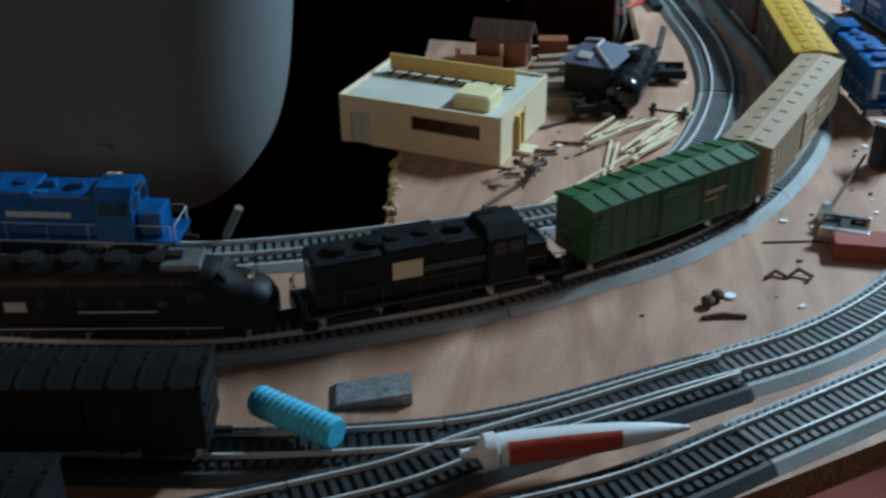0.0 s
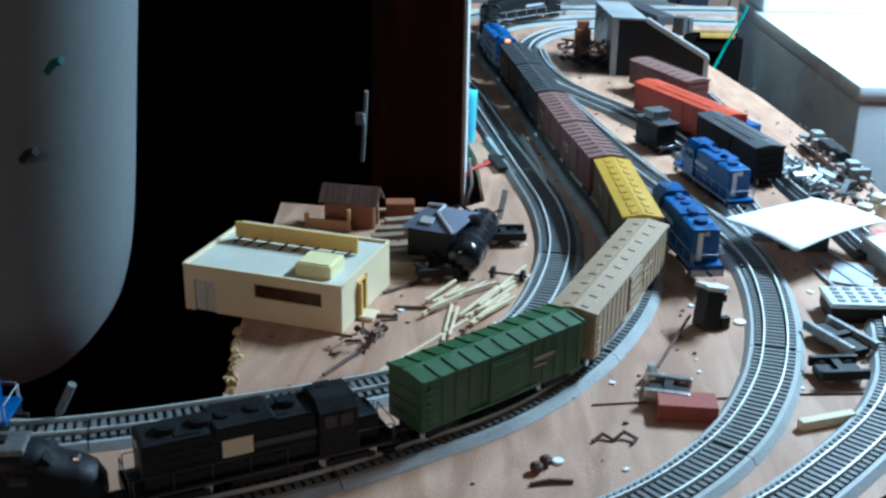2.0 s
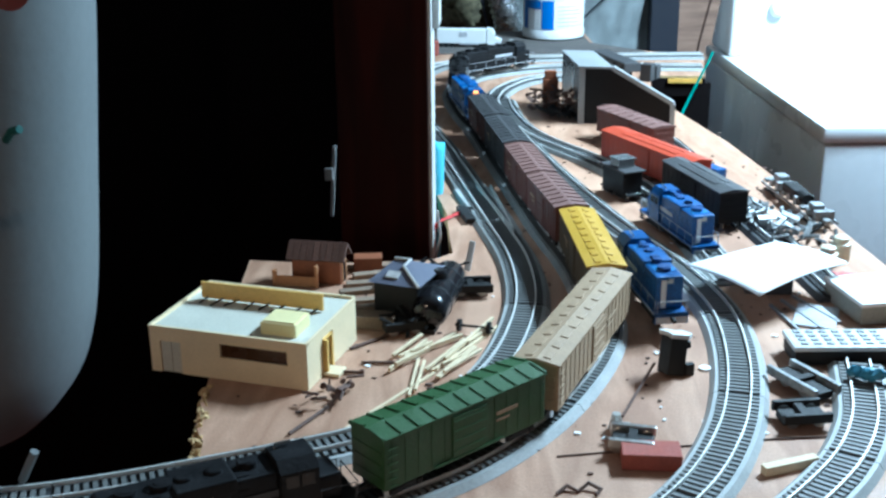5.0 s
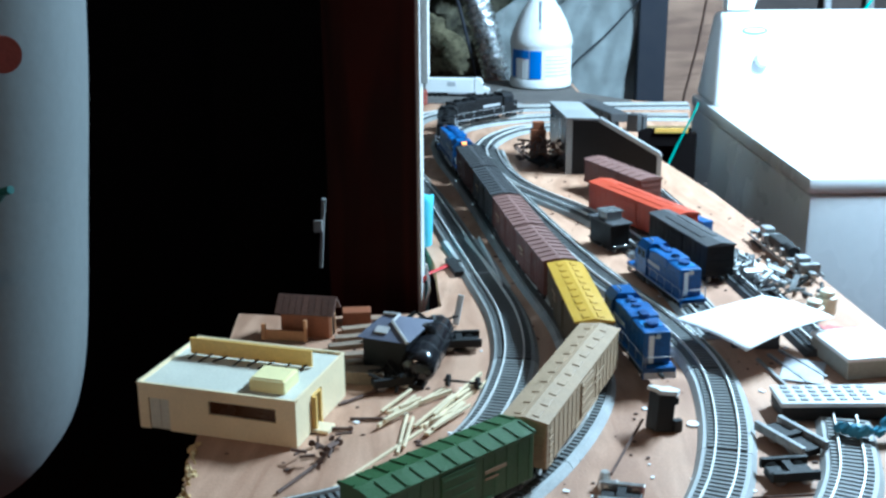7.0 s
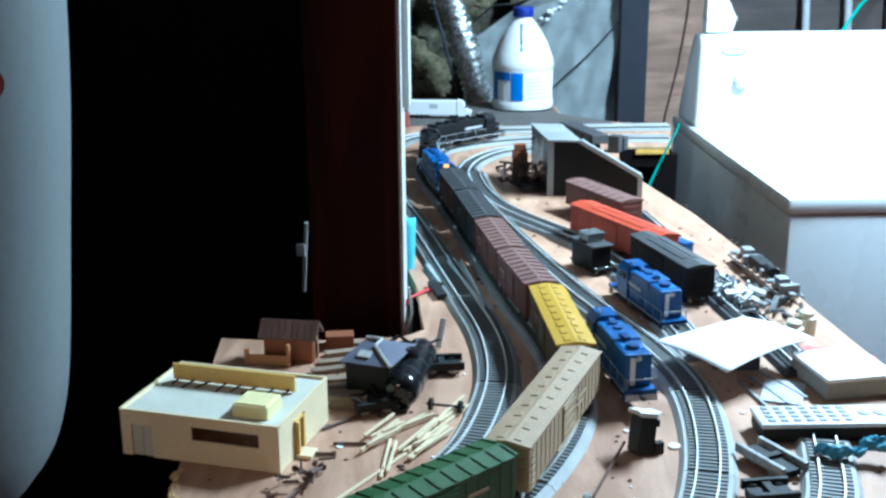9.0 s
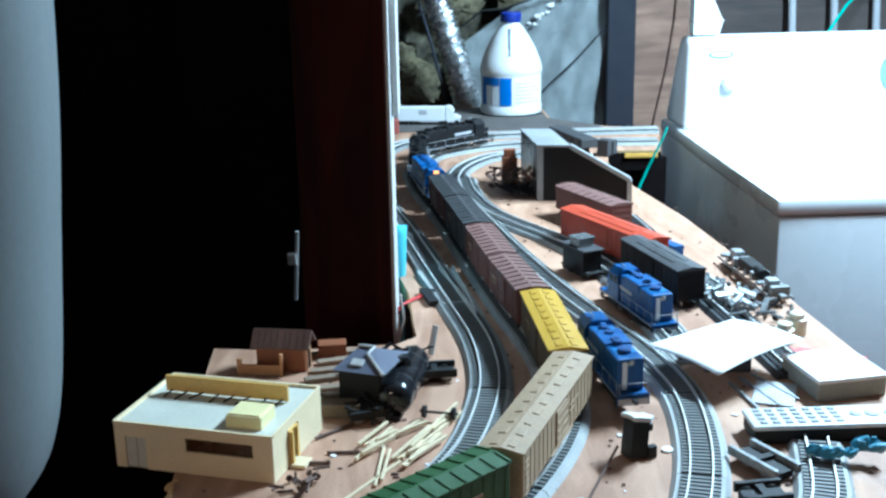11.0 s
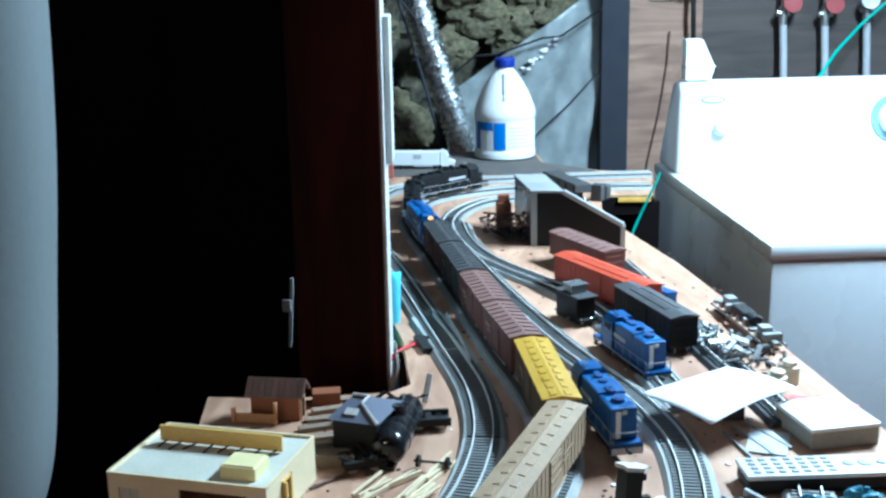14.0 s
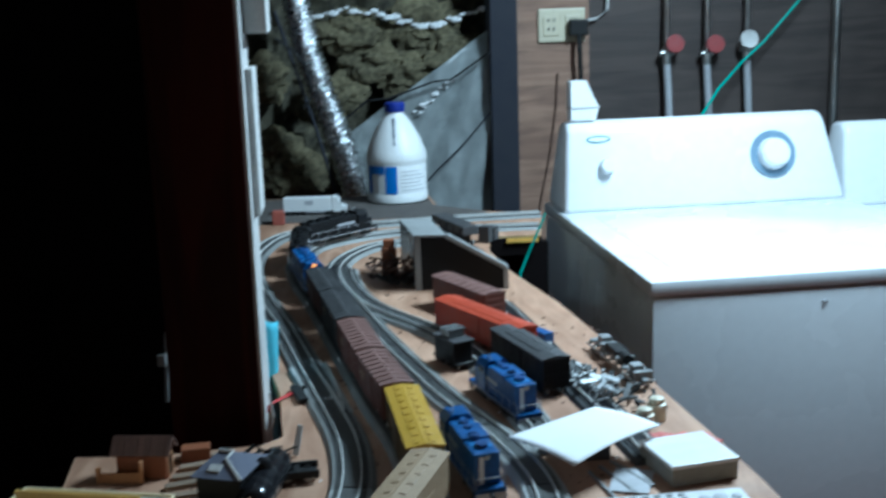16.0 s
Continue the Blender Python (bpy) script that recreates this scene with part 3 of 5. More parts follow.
# The train, from the coupling between the yellow and the tan car.
JOINT = near_s(B_PATH, 0.109, 0.940)
s = JOINT
for length, kind in ((0.172, ("box", OLIVE, YELLOW, "yellow-roofed boxcar in the running train", "panel", 9)),
                     (0.132, ("box", BROWN_CAR, BROWN_ROOF, "weathered oxide brown boxcar in the running train", "rib", 9)),
                     (0.134, ("box", BROWN_CAR, BROWN_ROOF, "weathered oxide brown boxcar in the running train", "rib", 9)),
                     (0.150, ("box", CHARCOAL, CHARCOAL, "charcoal black boxcar in the running train", "rib", 10)),
                     (0.136, ("box", BROWN_CAR, CHARCOAL, "dark-roofed brown boxcar behind the locomotives", "rib", 10)),
                     (0.180, ("loco", BLUE, True, "blue diesel locomotive with a lit headlight")),
                     (0.185, ("loco", BLACK, False, "black diesel locomotive with white lettering bars")),
                     (0.185, ("loco", BLACK, False, "black diesel locomotive leading the train"))):
    s -= length / 2
    m = on_line(B_PATH, s, length * 0.33)
    if kind[0] == "box":
        boxcar(m, length, kind[1], kind[2], kind[3], kind[5], kind[4])
    else:
        locomotive(m @ pose(0, 0, 0, 0, 0, 180 if kind[2] else 0), length, kind[1], kind[3], kind[2])
    s -= length / 2
s = JOINT
for length, side, roof, label, pattern, ribs in (
        (0.205, TAN, TAN, "long tan boxcar with raised roof panels", "panel", 10),
        (0.150, GREEN, GREEN, "green boxcar with a ribbed roof", "rib", 10)):
    s += length / 2
    boxcar(on_line(B_PATH, s, length * 0.33), length, side, roof, label, ribs, pattern)
    s += length / 2


def herald(parent, x, z, w, h, side_y, material):
    """A plain painted patch on both sides of a locomotive."""
    for q in (-1, 1):
        part("herald_patch", box(nb(), x - w / 2, x + w / 2, q * side_y - 0.0003, q * side_y + 0.0003, z - h / 2, z + h / 2), material, parent, "plain pale patch")


def cab_unit(m, length, body, label):
    """A full-width streamlined diesel on z = 0 of m, its rounded nose towards +x."""
    h = length / 2 - 0.004
    loco = thing("diesel_locomotive", m, label, "locomotive", "diesel locomotives")
    prof = [(-0.0162, 0.0085), (-0.0165, 0.030), (-0.0155, 0.037), (-0.0125, 0.0425), (-0.007, 0.0455), (0, 0.0465), (0.007, 0.0455), (0.0125, 0.0425), (0.0155, 0.037), (0.0165, 0.030), (0.0162, 0.0085)]
    bm = nb()
    rings = []
    for x, wide, tall in ((-h, 0.97, 0.985), (-h + 0.002, 1, 1), (h - 0.046, 1, 1), (h - 0.036, 0.995, 0.985), (h - 0.030, 0.985, 0.90), (h - 0.024, 0.96, 0.76), (h - 0.014, 0.90, 0.70), (h - 0.006, 0.76, 0.60), (h - 0.001, 0.50, 0.42)):
        rings.append([bm.verts.new((x, y * wide, 0.0085 + (z - 0.0085) * tall)) for y, z in prof])
    for p, q in zip(rings, rings[1:]):
        for i in range(len(prof) - 1):
            bm.faces.new((p[i], p[i + 1], q[i + 1], q[i]))
        bm.faces.new((p[-1], p[0], q[0], q[-1]))
    bm.faces.new(rings[0][::-1])
    bm.faces.new(rings[-1])
    shell = part("carbody", bm, body, loco, "", True)
    for k in range(4):
        x = -h + 0.022 + k * 0.024
        part("roof_fan", cyl(cyl(nb(), 0.0072, 0.0455, 0.0485, pose(x, 0, 0), 18), 0.0045, 0.0485, 0.0489, pose(x, 0, 0), 18), UNDER, shell)
    part("exhaust_stack", box(nb(), 0.020, 0.028, -0.0035, 0.0035, 0.0455, 0.0500, None, 0.0005), UNDER, shell)
    part("roof_hatch", box(nb(), h - 0.062, h - 0.040, -0.011, 0.011, 0.0435, 0.0478, None, 0.0014), SHED_GREY, shell, "dull grey roof hatch")
    part("headlight", cyl(nb(), 0.0032, 0, 0.003, pose(h - 0.016, 0, 0.034, 0, 80), 16), STEEL, shell)
    for q in (-1, 1):
        part("windshield", box(nb(), -0.0005, 0.0005, q * 0.0065 - 0.0048, q * 0.0065 + 0.0048, -0.003, 0.003, pose(h - 0.0285, 0, 0.0405, 0, -42)), GLASS_DARK, shell)
        part("cab_window", box(nb(), h - 0.048, h - 0.038, q * 0.0164 - 0.0004, q * 0.0164 + 0.0004, 0.029, 0.0345), GLASS_DARK, shell)
        for k in range(4):
            x = -h + 0.030 + k * 0.022
            part("porthole", cyl(nb(), 0.0030, -0.0005, 0.0005, pose(x, q * 0.0165, 0.028, 90), 16), GLASS_DARK, shell)
        g = nb()
        for k in range(22):
            x = -h + 0.012 + k * 0.0048
            box(g, x, x + 0.0026, q * 0.0160 - 0.0004, q * 0.0160 + 0.0004, 0.0352, 0.0372)
        part("louvre_strip", g, UNDER, shell)
        part("lettering_bar", box(nb(), -0.030, 0.014, q * 0.0166 - 0.0002, q * 0.0166 + 0.0002, 0.0215, 0.0224), BUTTON, shell)
        part("frame_stripe", box(nb(), -h + 0.003, h - 0.030, q * 0.0164 - 0.0002, q * 0.0164 + 0.0003, 0.0108, 0.0114), BUTTON, shell)
        bogie(loco, q * (h - 0.034), 0.0135)
        coupler(loco, q * (h + 0.003))
    part("fuel_tank", box(nb(), -0.024, 0.024, -0.0125, 0.0125, 0.0035, 0.0085, None, 0.002), UNDER, loco)
    return loco


# locomotives standing behind the last boxcar
s += 0.006 + 0.085
lead = locomotive(on_line(B_PATH, s, 0.056), 0.170, BLACK, "black hood diesel locomotive with a pale side patch", stripe=CHARCOAL)
herald(lead, -0.018, 0.0315, 0.018, 0.011, 0.0153, CREAM)
s += 0.085 + 0.083
lead = cab_unit(on_line(B_PATH, s, 0.055), 0.166, BLACK, "black streamlined diesel locomotive with a rounded nose")
herald(lead, -0.064, 0.0255, 0.012, 0.006, 0.0166, BUTTON)
s += 0.083 + 0.086
locomotive(on_line(B_PATH, s, 0.057) @ pose(0, 0, 0, 0, 0, 180), 0.172, BLUE, "blue diesel locomotive with a glowing orange headlight", True)


def between(a, b, z=0.0):
    """A pose midway between two plan points, x towards the second."""
    return Matrix.Translation(((a[0] + b[0]) / 2, (a[1] + b[1]) / 2, z)) @ Matrix.Rotation(math.atan2(b[1] - a[1], b[0] - a[0]), 4, "Z")


# parked stock
locomotive(between((0.160, 0.922), (0.137, 1.058), 0.0098) @ Matrix.Diagonal((1, 0.88, 1, 1)), 0.155, BLUE, "blue diesel locomotive parked on the outer track", group="parked stock", end_stripe=True)
locomotive(between((0.227, 1.118), (0.190, 1.250), 0.0) @ Matrix.Diagonal((1, 0.88, 1, 1)), 0.145, BLUE, "blue and white diesel locomotive parked on the board", group="parked stock", end_stripe=True)
boxcar(between((0.228, 1.345), (0.272, 1.200), 0.0), 0.150, BLACK, CHARCOAL, "black round-roofed car parked beside blue locomotive", 1, "panel", 0.044, False, "parked stock")
boxcar(between((0.170, 1.500), (0.258, 1.325), 0.0), 0.195, ORANGE, ORANGE, "orange-red boxcar without lettering parked on the board", 1, "panel", 0.044, False, "parked stock")
boxcar(between((0.178, 1.640), (0.243, 1.505), 0.0), 0.150, BROWN_CAR, BROWN_ROOF, "brown boxcar parked beside the grey shed", 8, "rib", 0.042, False, "parked stock")
locomotive(between((-0.62, 0.618), (-0.318, 0.640), 0.0098) @ pose(0.055, 0, 0), 0.200, BLUE, "blue diesel locomotive parked under the grey panel", group="parked stock")

# small caboose body
cb = thing("caboose", between((0.155, 1.366), (0.180, 1.314), 0.0) @ Matrix.Diagonal((0.88, 0.82, 0.95, 1)), "small black caboose with a grey cupola roof", "train car", "parked stock")
part("body", box(nb(), -0.026, 0.026, -0.016, 0.016, 0.009, 0.036, None, 0.0008), BLACK, cb)
part("roof", box(nb(), -0.031, 0.031, -0.018, 0.018, 0.036, 0.0385, None, 0.0008), CHARCOAL, cb)
part("cupola", box(box(nb(), -0.012, 0.010, -0.013, 0.013, 0.0385, 0.048, None, 0.0006), -0.014, 0.012, -0.015, 0.015, 0.048, 0.050), SHED_GREY, cb)
part("end_platform", box(nb(), -0.034, 0.034, -0.014, 0.014, 0.0075, 0.0095), UNDER, cb)
for x in (-0.017, 0.017):
    bogie(cb, x, 0.007)

# ---- washing machine and dryer ----
W = pose(0.507, 1.699, -0.03, 0, 0, 3.0)
wm = thing("washing_machine", W @ pose(0, 0, -0.92), "white enamelled top-loading washing machine", "washing machine", "laundry machines")


def machine(parent, w, d, dial):
    """A laundry machine standing on z = 0: cabinet, lipped top deck, lid and a raked console with slanting ends."""
    part("cabinet", box(nb(), 0.004, w - 0.004, 0.003, d, 0.02, 0.9195, None, 0.006), ENAMEL, parent, "", True)
    part("top_deck", box(nb(), 0, w, 0, d, 0.9210, 0.948, None, 0.009), ENAMEL, parent, "", True)
    part("lid", box(nb(), 0.06, w - 0.06, 0.045, d - 0.20, 0.9465, 0.9488, None, 0.001), ENAMEL, parent, "", True)
    prof = [(d - 0.157, 0.946), (d - 0.002, 0.946), (d - 0.040, 1.124), (d - 0.094, 1.130), (d - 0.112, 1.113)]
    c = prism(nb(), prof, 0.008, w - 0.006, Matrix(((0, 0, 1, 0), (1, 0, 0, 0), (0, 1, 0, 0), (0, 0, 0, 1))))
    for v in c.verts:
        v.co.x += (0.018 if v.co.x < w / 2 else -0.036) * (v.co.z - 0.946) / 0.18
    bmesh.ops.bevel(c, geom=c.edges[:], offset=0.012, segments=3, affect="EDGES", profile=0.5)
    con = part("console", c, ENAMEL, parent, "", True)
    face = lambda u, v: Matrix.Translation((u, d - 0.157 + 0.045 * v / 0.167, 0.946 + v)) @ Matrix.Rotation(radians(74.9), 4, "X")
    if dial:
        part("dial_ring", cyl(nb(), 0.049, -0.003, 0.004, face(w - 0.160, 0.100), 36), mat("blue_grey_dial", (0.16, 0.25, 0.34), 0.5), con)
        part("dial_knob", cyl(cyl(nb(), 0.034, 0.004, 0.021, face(w - 0.160, 0.100), 32, 0.030), 0.026, 0.021, 0.024, face(w - 0.160, 0.100), 32), ENAMEL, con, "", True)
        part("small_knob", cyl(nb(), 0.017, -0.003, 0.021, face(0.104, 0.092), 28, 0.014), ENAMEL, con, "", True)
        bm = nb()
        bmesh.ops.create_cone(bm, cap_ends=True, segments=28, radius1=0.025, radius2=0.025, depth=0.003, matrix=face(0.090, 0.146) @ Matrix.Diagonal((1, 0.30, 1, 1)))
        badge = part("badge", bm, mat("teal_badge", (0.05, 0.22, 0.24), 0.4), con)
        bm = nb()
        bmesh.ops.create_cone(bm, cap_ends=True, segments=28, radius1=0.021, radius2=0.021, depth=0.004, matrix=face(0.090, 0.146) @ Matrix.Diagonal((1, 0.22, 1, 1)))
        part("badge_face", bm, ENAMEL, badge)


machine(wm, 0.622, 0.750, True)
part("door_catch", box(nb(), 0.282, 0.292, 0.0010, 0.0050, 0.895, 0.900, None, 0.001), BUTTON, wm)
dr = thing("clothes_dryer", W @ pose(0.630, 0.05, -0.92) @ Matrix.Diagonal((1, 1, 0.970, 1)), "white clothes dryer beside the washing machine", "dryer", "laundry machines")
machine(dr, 0.66, 0.750, False)

# ---- things at the far end ----
jug = thing("bleach_jug", pose(0.155, 2.525, 0.0024), "white plastic bleach jug with blue and white label", "jug")
part("bottle", lathe(nb(), [(0.060, 0.0), (0.066, 0.004), (0.067, 0.018), (0.0645, 0.022), (0.0645, 0.085), (0.067, 0.090), (0.067, 0.100), (0.064, 0.112), (0.054, 0.138), (0.040, 0.164), (0.026, 0.184), (0.019, 0.192), (0.0185, 0.200)], 40), WHITE, jug, "", True)
part("cap", lathe(nb(), [(0.0215, 0.196), (0.0225, 0.198), (0.0225, 0.213), (0.020, 0.216)], 28), CAP_BLUE, jug, "dark blue screw cap", True)


def wrap(r, a0, a1, z0, z1, n=14, t=0.0006):
    """A curved label piece round a bottle."""
    b = nb()
    vs = [[b.verts.new((q * math.cos(radians(a0 + (a1 - a0) * i / n)), q * math.sin(radians(a0 + (a1 - a0) * i / n)), z)) for i in range(n + 1)] for q, z in ((r, z0), (r + t, z0), (r + t, z1), (r, z1))]
    for k in range(4):
        for i in range(n):
            b.faces.new((vs[k][i], vs[k][i + 1], vs[(k + 1) % 4][i + 1], vs[(k + 1) % 4][i]))
    return b


lab = part("label", wrap(0.0645, 195, 355, 0.024, 0.083), PAPER, jug, "white paper label with plain print bars")
part("blue_band", wrap(0.0652, 245, 268, 0.024, 0.083), LABEL_BLUE, lab)
part("blue_panel", wrap(0.0652, 200, 243, 0.066, 0.083), LABEL_BLUE, lab)
part("blue_panel", wrap(0.0652, 200, 212, 0.024, 0.066), LABEL_BLUE, lab)
for k in range(6):
    part("print_bar", wrap(0.0652, 275, 330 - 7 * (k % 3), 0.030 + 0.008 * k, 0.0318 + 0.008 * k), BUTTON, lab)
# no slot is cut: a raised rod carries the slot's shade as grey
part("handle_slot", tube(nb(), [(-0.006, -0.0572, 0.128), (-0.0055, -0.0490, 0.145), (-0.005, -0.0375, 0.165), (-0.004, -0.0272, 0.182)], 0.0034, 8), mat("slot_shade_grey", (0.20, 0.22, 0.26), 0.6), jug)

truck = thing("toy_truck", between((-0.092, 2.405), (0.046, 2.392), 0.0024), "white model tractor-trailer lorry standing on the board", "model truck")
part("trailer", box(nb(), -0.066, 0.034, -0.013, 0.013, 0.008, 0.036, None, 0.001), WHITE, truck)
part("trailer_logo", box(nb(), -0.020, -0.004, -0.0136, -0.013, 0.022, 0.031), BUTTON, truck, "small plain grey logo patch")
part("trailer_skirt", box(nb(), -0.020, 0.020, -0.0128, 0.0128, 0.0055, 0.0078), BUTTON, truck)
cabp = part("tractor_cab", prism(nb(), [(0.036, 0.006), (0.064, 0.006), (0.066, 0.015), (0.056, 0.018), (0.051, 0.028), (0.047, 0.036), (0.036, 0.038)], -0.012, 0.012, pose(0, 0, 0, 90)), WHITE, truck)
part("windscreen", box(nb(), 0.0525, 0.0545, -0.010, 0.010, 0.0195, 0.0265, None, 0.0004), GLASS_DARK, cabp)
for x in (-0.058, -0.047, -0.036, 0.024, 0.034, 0.058):
    for y in (-0.0105, 0.0105):
        part("wheel", cyl(nb(), 0.0048, -0.002, 0.002, pose(x, y, 0.0048, 90), 14), UNDER, truck)

# grey engine shed with sloping roof
shed = thing("model_shed", between((0.147, 1.717), (0.282, 1.700), 0.0), "grey sheet-metal model shed, open and dark inside", "model building")
L, D = 0.136, 0.135
ROOF_METAL = mat("pale_grey_roof_metal", (0.28, 0.285, 0.28), 0.5, 0.1, var=0.2, scale=25)
side_at = Matrix.Rotation(math.atan2(0.034, D), 4, "Z")
part("side_wall", box(nb(), 0, 0.003, 0, math.hypot(D, 0.034), 0, 0.0832, pose(-L / 2, 0, 0) @ side_at), mat("glossy_dark_metal", (0.055, 0.058, 0.062), 0.3, 0.0, var=0.6, scale=25), shed, "dark glossy steel side wall")
part("front_wall", prism(nb(), [(-L / 2, 0), (L / 2, 0), (L / 2, 0.032), (-0.022, 0.083), (-L / 2, 0.083)], -0.004, 0.0, pose(0, 0, 0, 90)), BLACK, shed, "black front wall")
part("back_wall", prism(nb(), [(-L / 2 - 0.034, 0), (L / 2 - 0.034, 0), (L / 2 - 0.034, 0.030), (-0.056, 0.082), (-L / 2 - 0.034, 0.082)], -D, -D + 0.003, pose(0, 0, 0, 90)), BLACK, shed)
part("flat_roof", prism(nb(), [(-L / 2 - 0.002, -0.004), (-0.020, -0.004), (-0.054, D), (-L / 2 - 0.036, D)], 0.0835, 0.0865), ROOF_METAL, shed, "pale metal flat roof")
part("corner_strip", box(nb(), -L / 2 - 0.0020, -L / 2 + 0.007, -0.0025, 0.0018, 0, 0.0834), ROOF_METAL, shed)
sl = pose(-0.022, 0, 0.0835) @ Matrix.Rotation(math.atan2(0.051, 0.090), 4, "Y")
part("sloping_edge", box(nb(), 0, 0.104, -0.005, 0.008, -0.002, 0.0045, sl, 0.0006), ROOF_METAL, shed, "grey metal sloping edge strip")
part("end_post", box(nb(), L / 2 - 0.003, L / 2 + 0.004, -0.005, 0.005, 0, 0.033), ROOF_METAL, shed)

# ---- model building overhanging the broken edge ----
bld = thing("model_office", pose(-0.264, 0.848, 0.0005, 0, 0, -15.4), "cream plastic model office overhanging the broken board edge", "model building")
LX, LY, HZ = 0.136, 0.102, 0.0385
def pierced(xs, zs, holes, thick, m=None):
    """A wall slab over the grid xs by zs, one connected mesh, left open at the cells in holes."""
    bm, m, made = nb(), m or Matrix(), {}
    solid_at = lambda i, j: 0 <= i < len(xs) - 1 and 0 <= j < len(zs) - 1 and (i, j) not in holes

    def v(i, j, k):
        if (i, j, k) not in made:
            made[i, j, k] = bm.verts.new(m @ Vector((xs[i], k * thick, zs[j])))
        return made[i, j, k]
    for i in range(len(xs) - 1):
        for j in range(len(zs) - 1):
            if not solid_at(i, j):
                continue
            for k in (0, 1):
                bm.faces.new((v(i, j, k), v(i + 1, j, k), v(i + 1, j + 1, k), v(i, j + 1, k)))
            for di, dj, p, q in ((-1, 0, (i, j), (i, j + 1)), (1, 0, (i + 1, j), (i + 1, j + 1)), (0, -1, (i, j), (i + 1, j)), (0, 1, (i, j + 1), (i + 1, j + 1))):
                if not solid_at(i + di, j + dj):
                    bm.faces.new((v(*p, 0), v(*q, 0), v(*q, 1), v(*p, 1)))
    return bm


part("front_wall", pierced((0, 0.009, 0.027, 0.062, 0.119, LX), (0, 0.019, 0.027, 0.031, HZ), {(1, 0), (1, 1), (3, 1), (3, 2)}, 0.002), CREAM, bld)
part("side_wall", box(nb(), 0, 0.002, 0.002, LY, 0, HZ), CREAM, bld)
part("back_wall", box(nb(), 0.002, LX - 0.002, LY - 0.002, LY, 0, HZ), CREAM, bld)
part("side_wall", pierced((0.002, 0.030, 0.048, LY), (0, 0.029, HZ), {(1, 0)}, 0.002, pose(LX, 0, 0, 0, 0, 90)), CREAM, bld)
part("window_frame", box(box(nb(), 0.061, 0.120, -0.0005, 0.0006, 0.0306, 0.0318), 0.061, 0.120, -0.0005, 0.0006, 0.0182, 0.0192), CREAM, bld)
part("window_pane", box(nb(), 0.062, 0.119, 0.0022, 0.0030, 0.019, 0.031), mat("amber_glazing", (0.055, 0.022, 0.008), 0.25), bld)
part("door", box(box(nb(), 0.0095, 0.0265, 0.0010, 0.0022, 0.0005, 0.0268), 0.0180, 0.0188, 0.0002, 0.0012, 0.001, 0.026), CREAM_GREY, bld, "pale grey double door")
part("side_door", box(nb(), LX - 0.001, LX + 0.004, 0.030, 0.033, 0.0, 0.030), OCHRE, bld, "ochre door standing open")
part("side_door_frame", box(box(nb(), LX - 0.0005, LX + 0.0014, 0.0460, 0.0490, 0.0, 0.031), LX - 0.0005, LX + 0.0014, 0.030, 0.0490, 0.029, 0.031), OCHRE, bld)
part("door_step", box(nb(), LX, LX + 0.014, 0.028, 0.044, 0.0, 0.003, None, 0.0006), CREAM, bld)
roof = part("roof", box(nb(), 0.0008, LX - 0.0008, 0.0008, LY - 0.0008, HZ - 0.003, HZ - 0.0010), CREAM_GREY, bld, "flat grey-painted roof with a low parapet")
rim = nb()
for a in ((0, LX, -0.0006, 0.0016), (0, LX, LY - 0.0016, LY + 0.0006)):
    box(rim, a[0], a[1], a[2], a[3], HZ - 0.001, HZ + 0.0012)
for a in ((-0.0006, 0.0016), (LX - 0.0016, LX + 0.0006)):
    box(rim, a[0], a[1], 0.0016, LY - 0.0016, HZ - 0.001, HZ + 0.0012)
part("parapet", rim, CREAM, bld)
part("roof_unit", box(box(nb(), 0.092, 0.122, 0.012, 0.040, HZ - 0.001, HZ + 0.0095, None, 0.0010), 0.094, 0.120, 0.014, 0.038, HZ + 0.0095, HZ + 0.0105), mat("pale_yellow_styrene", (0.80, 0.70, 0.36), 0.5, var=0.06), bld, "pale yellow rooftop unit box")
sgn = part("sign_board", box(nb(), 0.012, 0.122, 0.066, 0.0685, HZ + 0.0005, HZ + 0.0145, None, 0.0004), OCHRE, bld, "long ochre rooftop sign board, blank")
for k in range(8):
    x = 0.018 + k * 0.0142
    part("sign_brace", tube(nb(), [(x, 0.0655, HZ + 0.002), (x - 0.003 - 0.003 * (k % 3), 0.056 - 0.003 * (k % 2), HZ - 0.0004)], 0.0008, 5), UNDER, sgn)

# ---- the far wall ----
def sheet(bm, corners, nx, ny, depth, thick=0.0):
    """A rough or draped surface over a four-cornered patch (x, y, z), pushed about by depth(u, v)."""
    a, b, c, d = (Vector(p) for p in corners)
    g = [[None] * (nx + 1) for _ in range(ny + 1)]
    for j in range(ny + 1):
        for i in range(nx + 1):
            u, v = i / nx, j / ny
            p = (a * (1 - u) + b * u) * (1 - v) + (d * (1 - u) + c * u) * v
            g[j][i] = bm.verts.new(p + Vector((0, depth(u, v), 0)))
    for j in range(ny):
        for i in range(nx):
            bm.faces.new((g[j][i], g[j][i + 1], g[j + 1][i + 1], g[j + 1][i]))
    return bm


def bumpy(u, v, k, amp, seed):
    return amp * noise.fractal(Vector((u * k, v * k, seed)), 0.9, 2.0, 4)


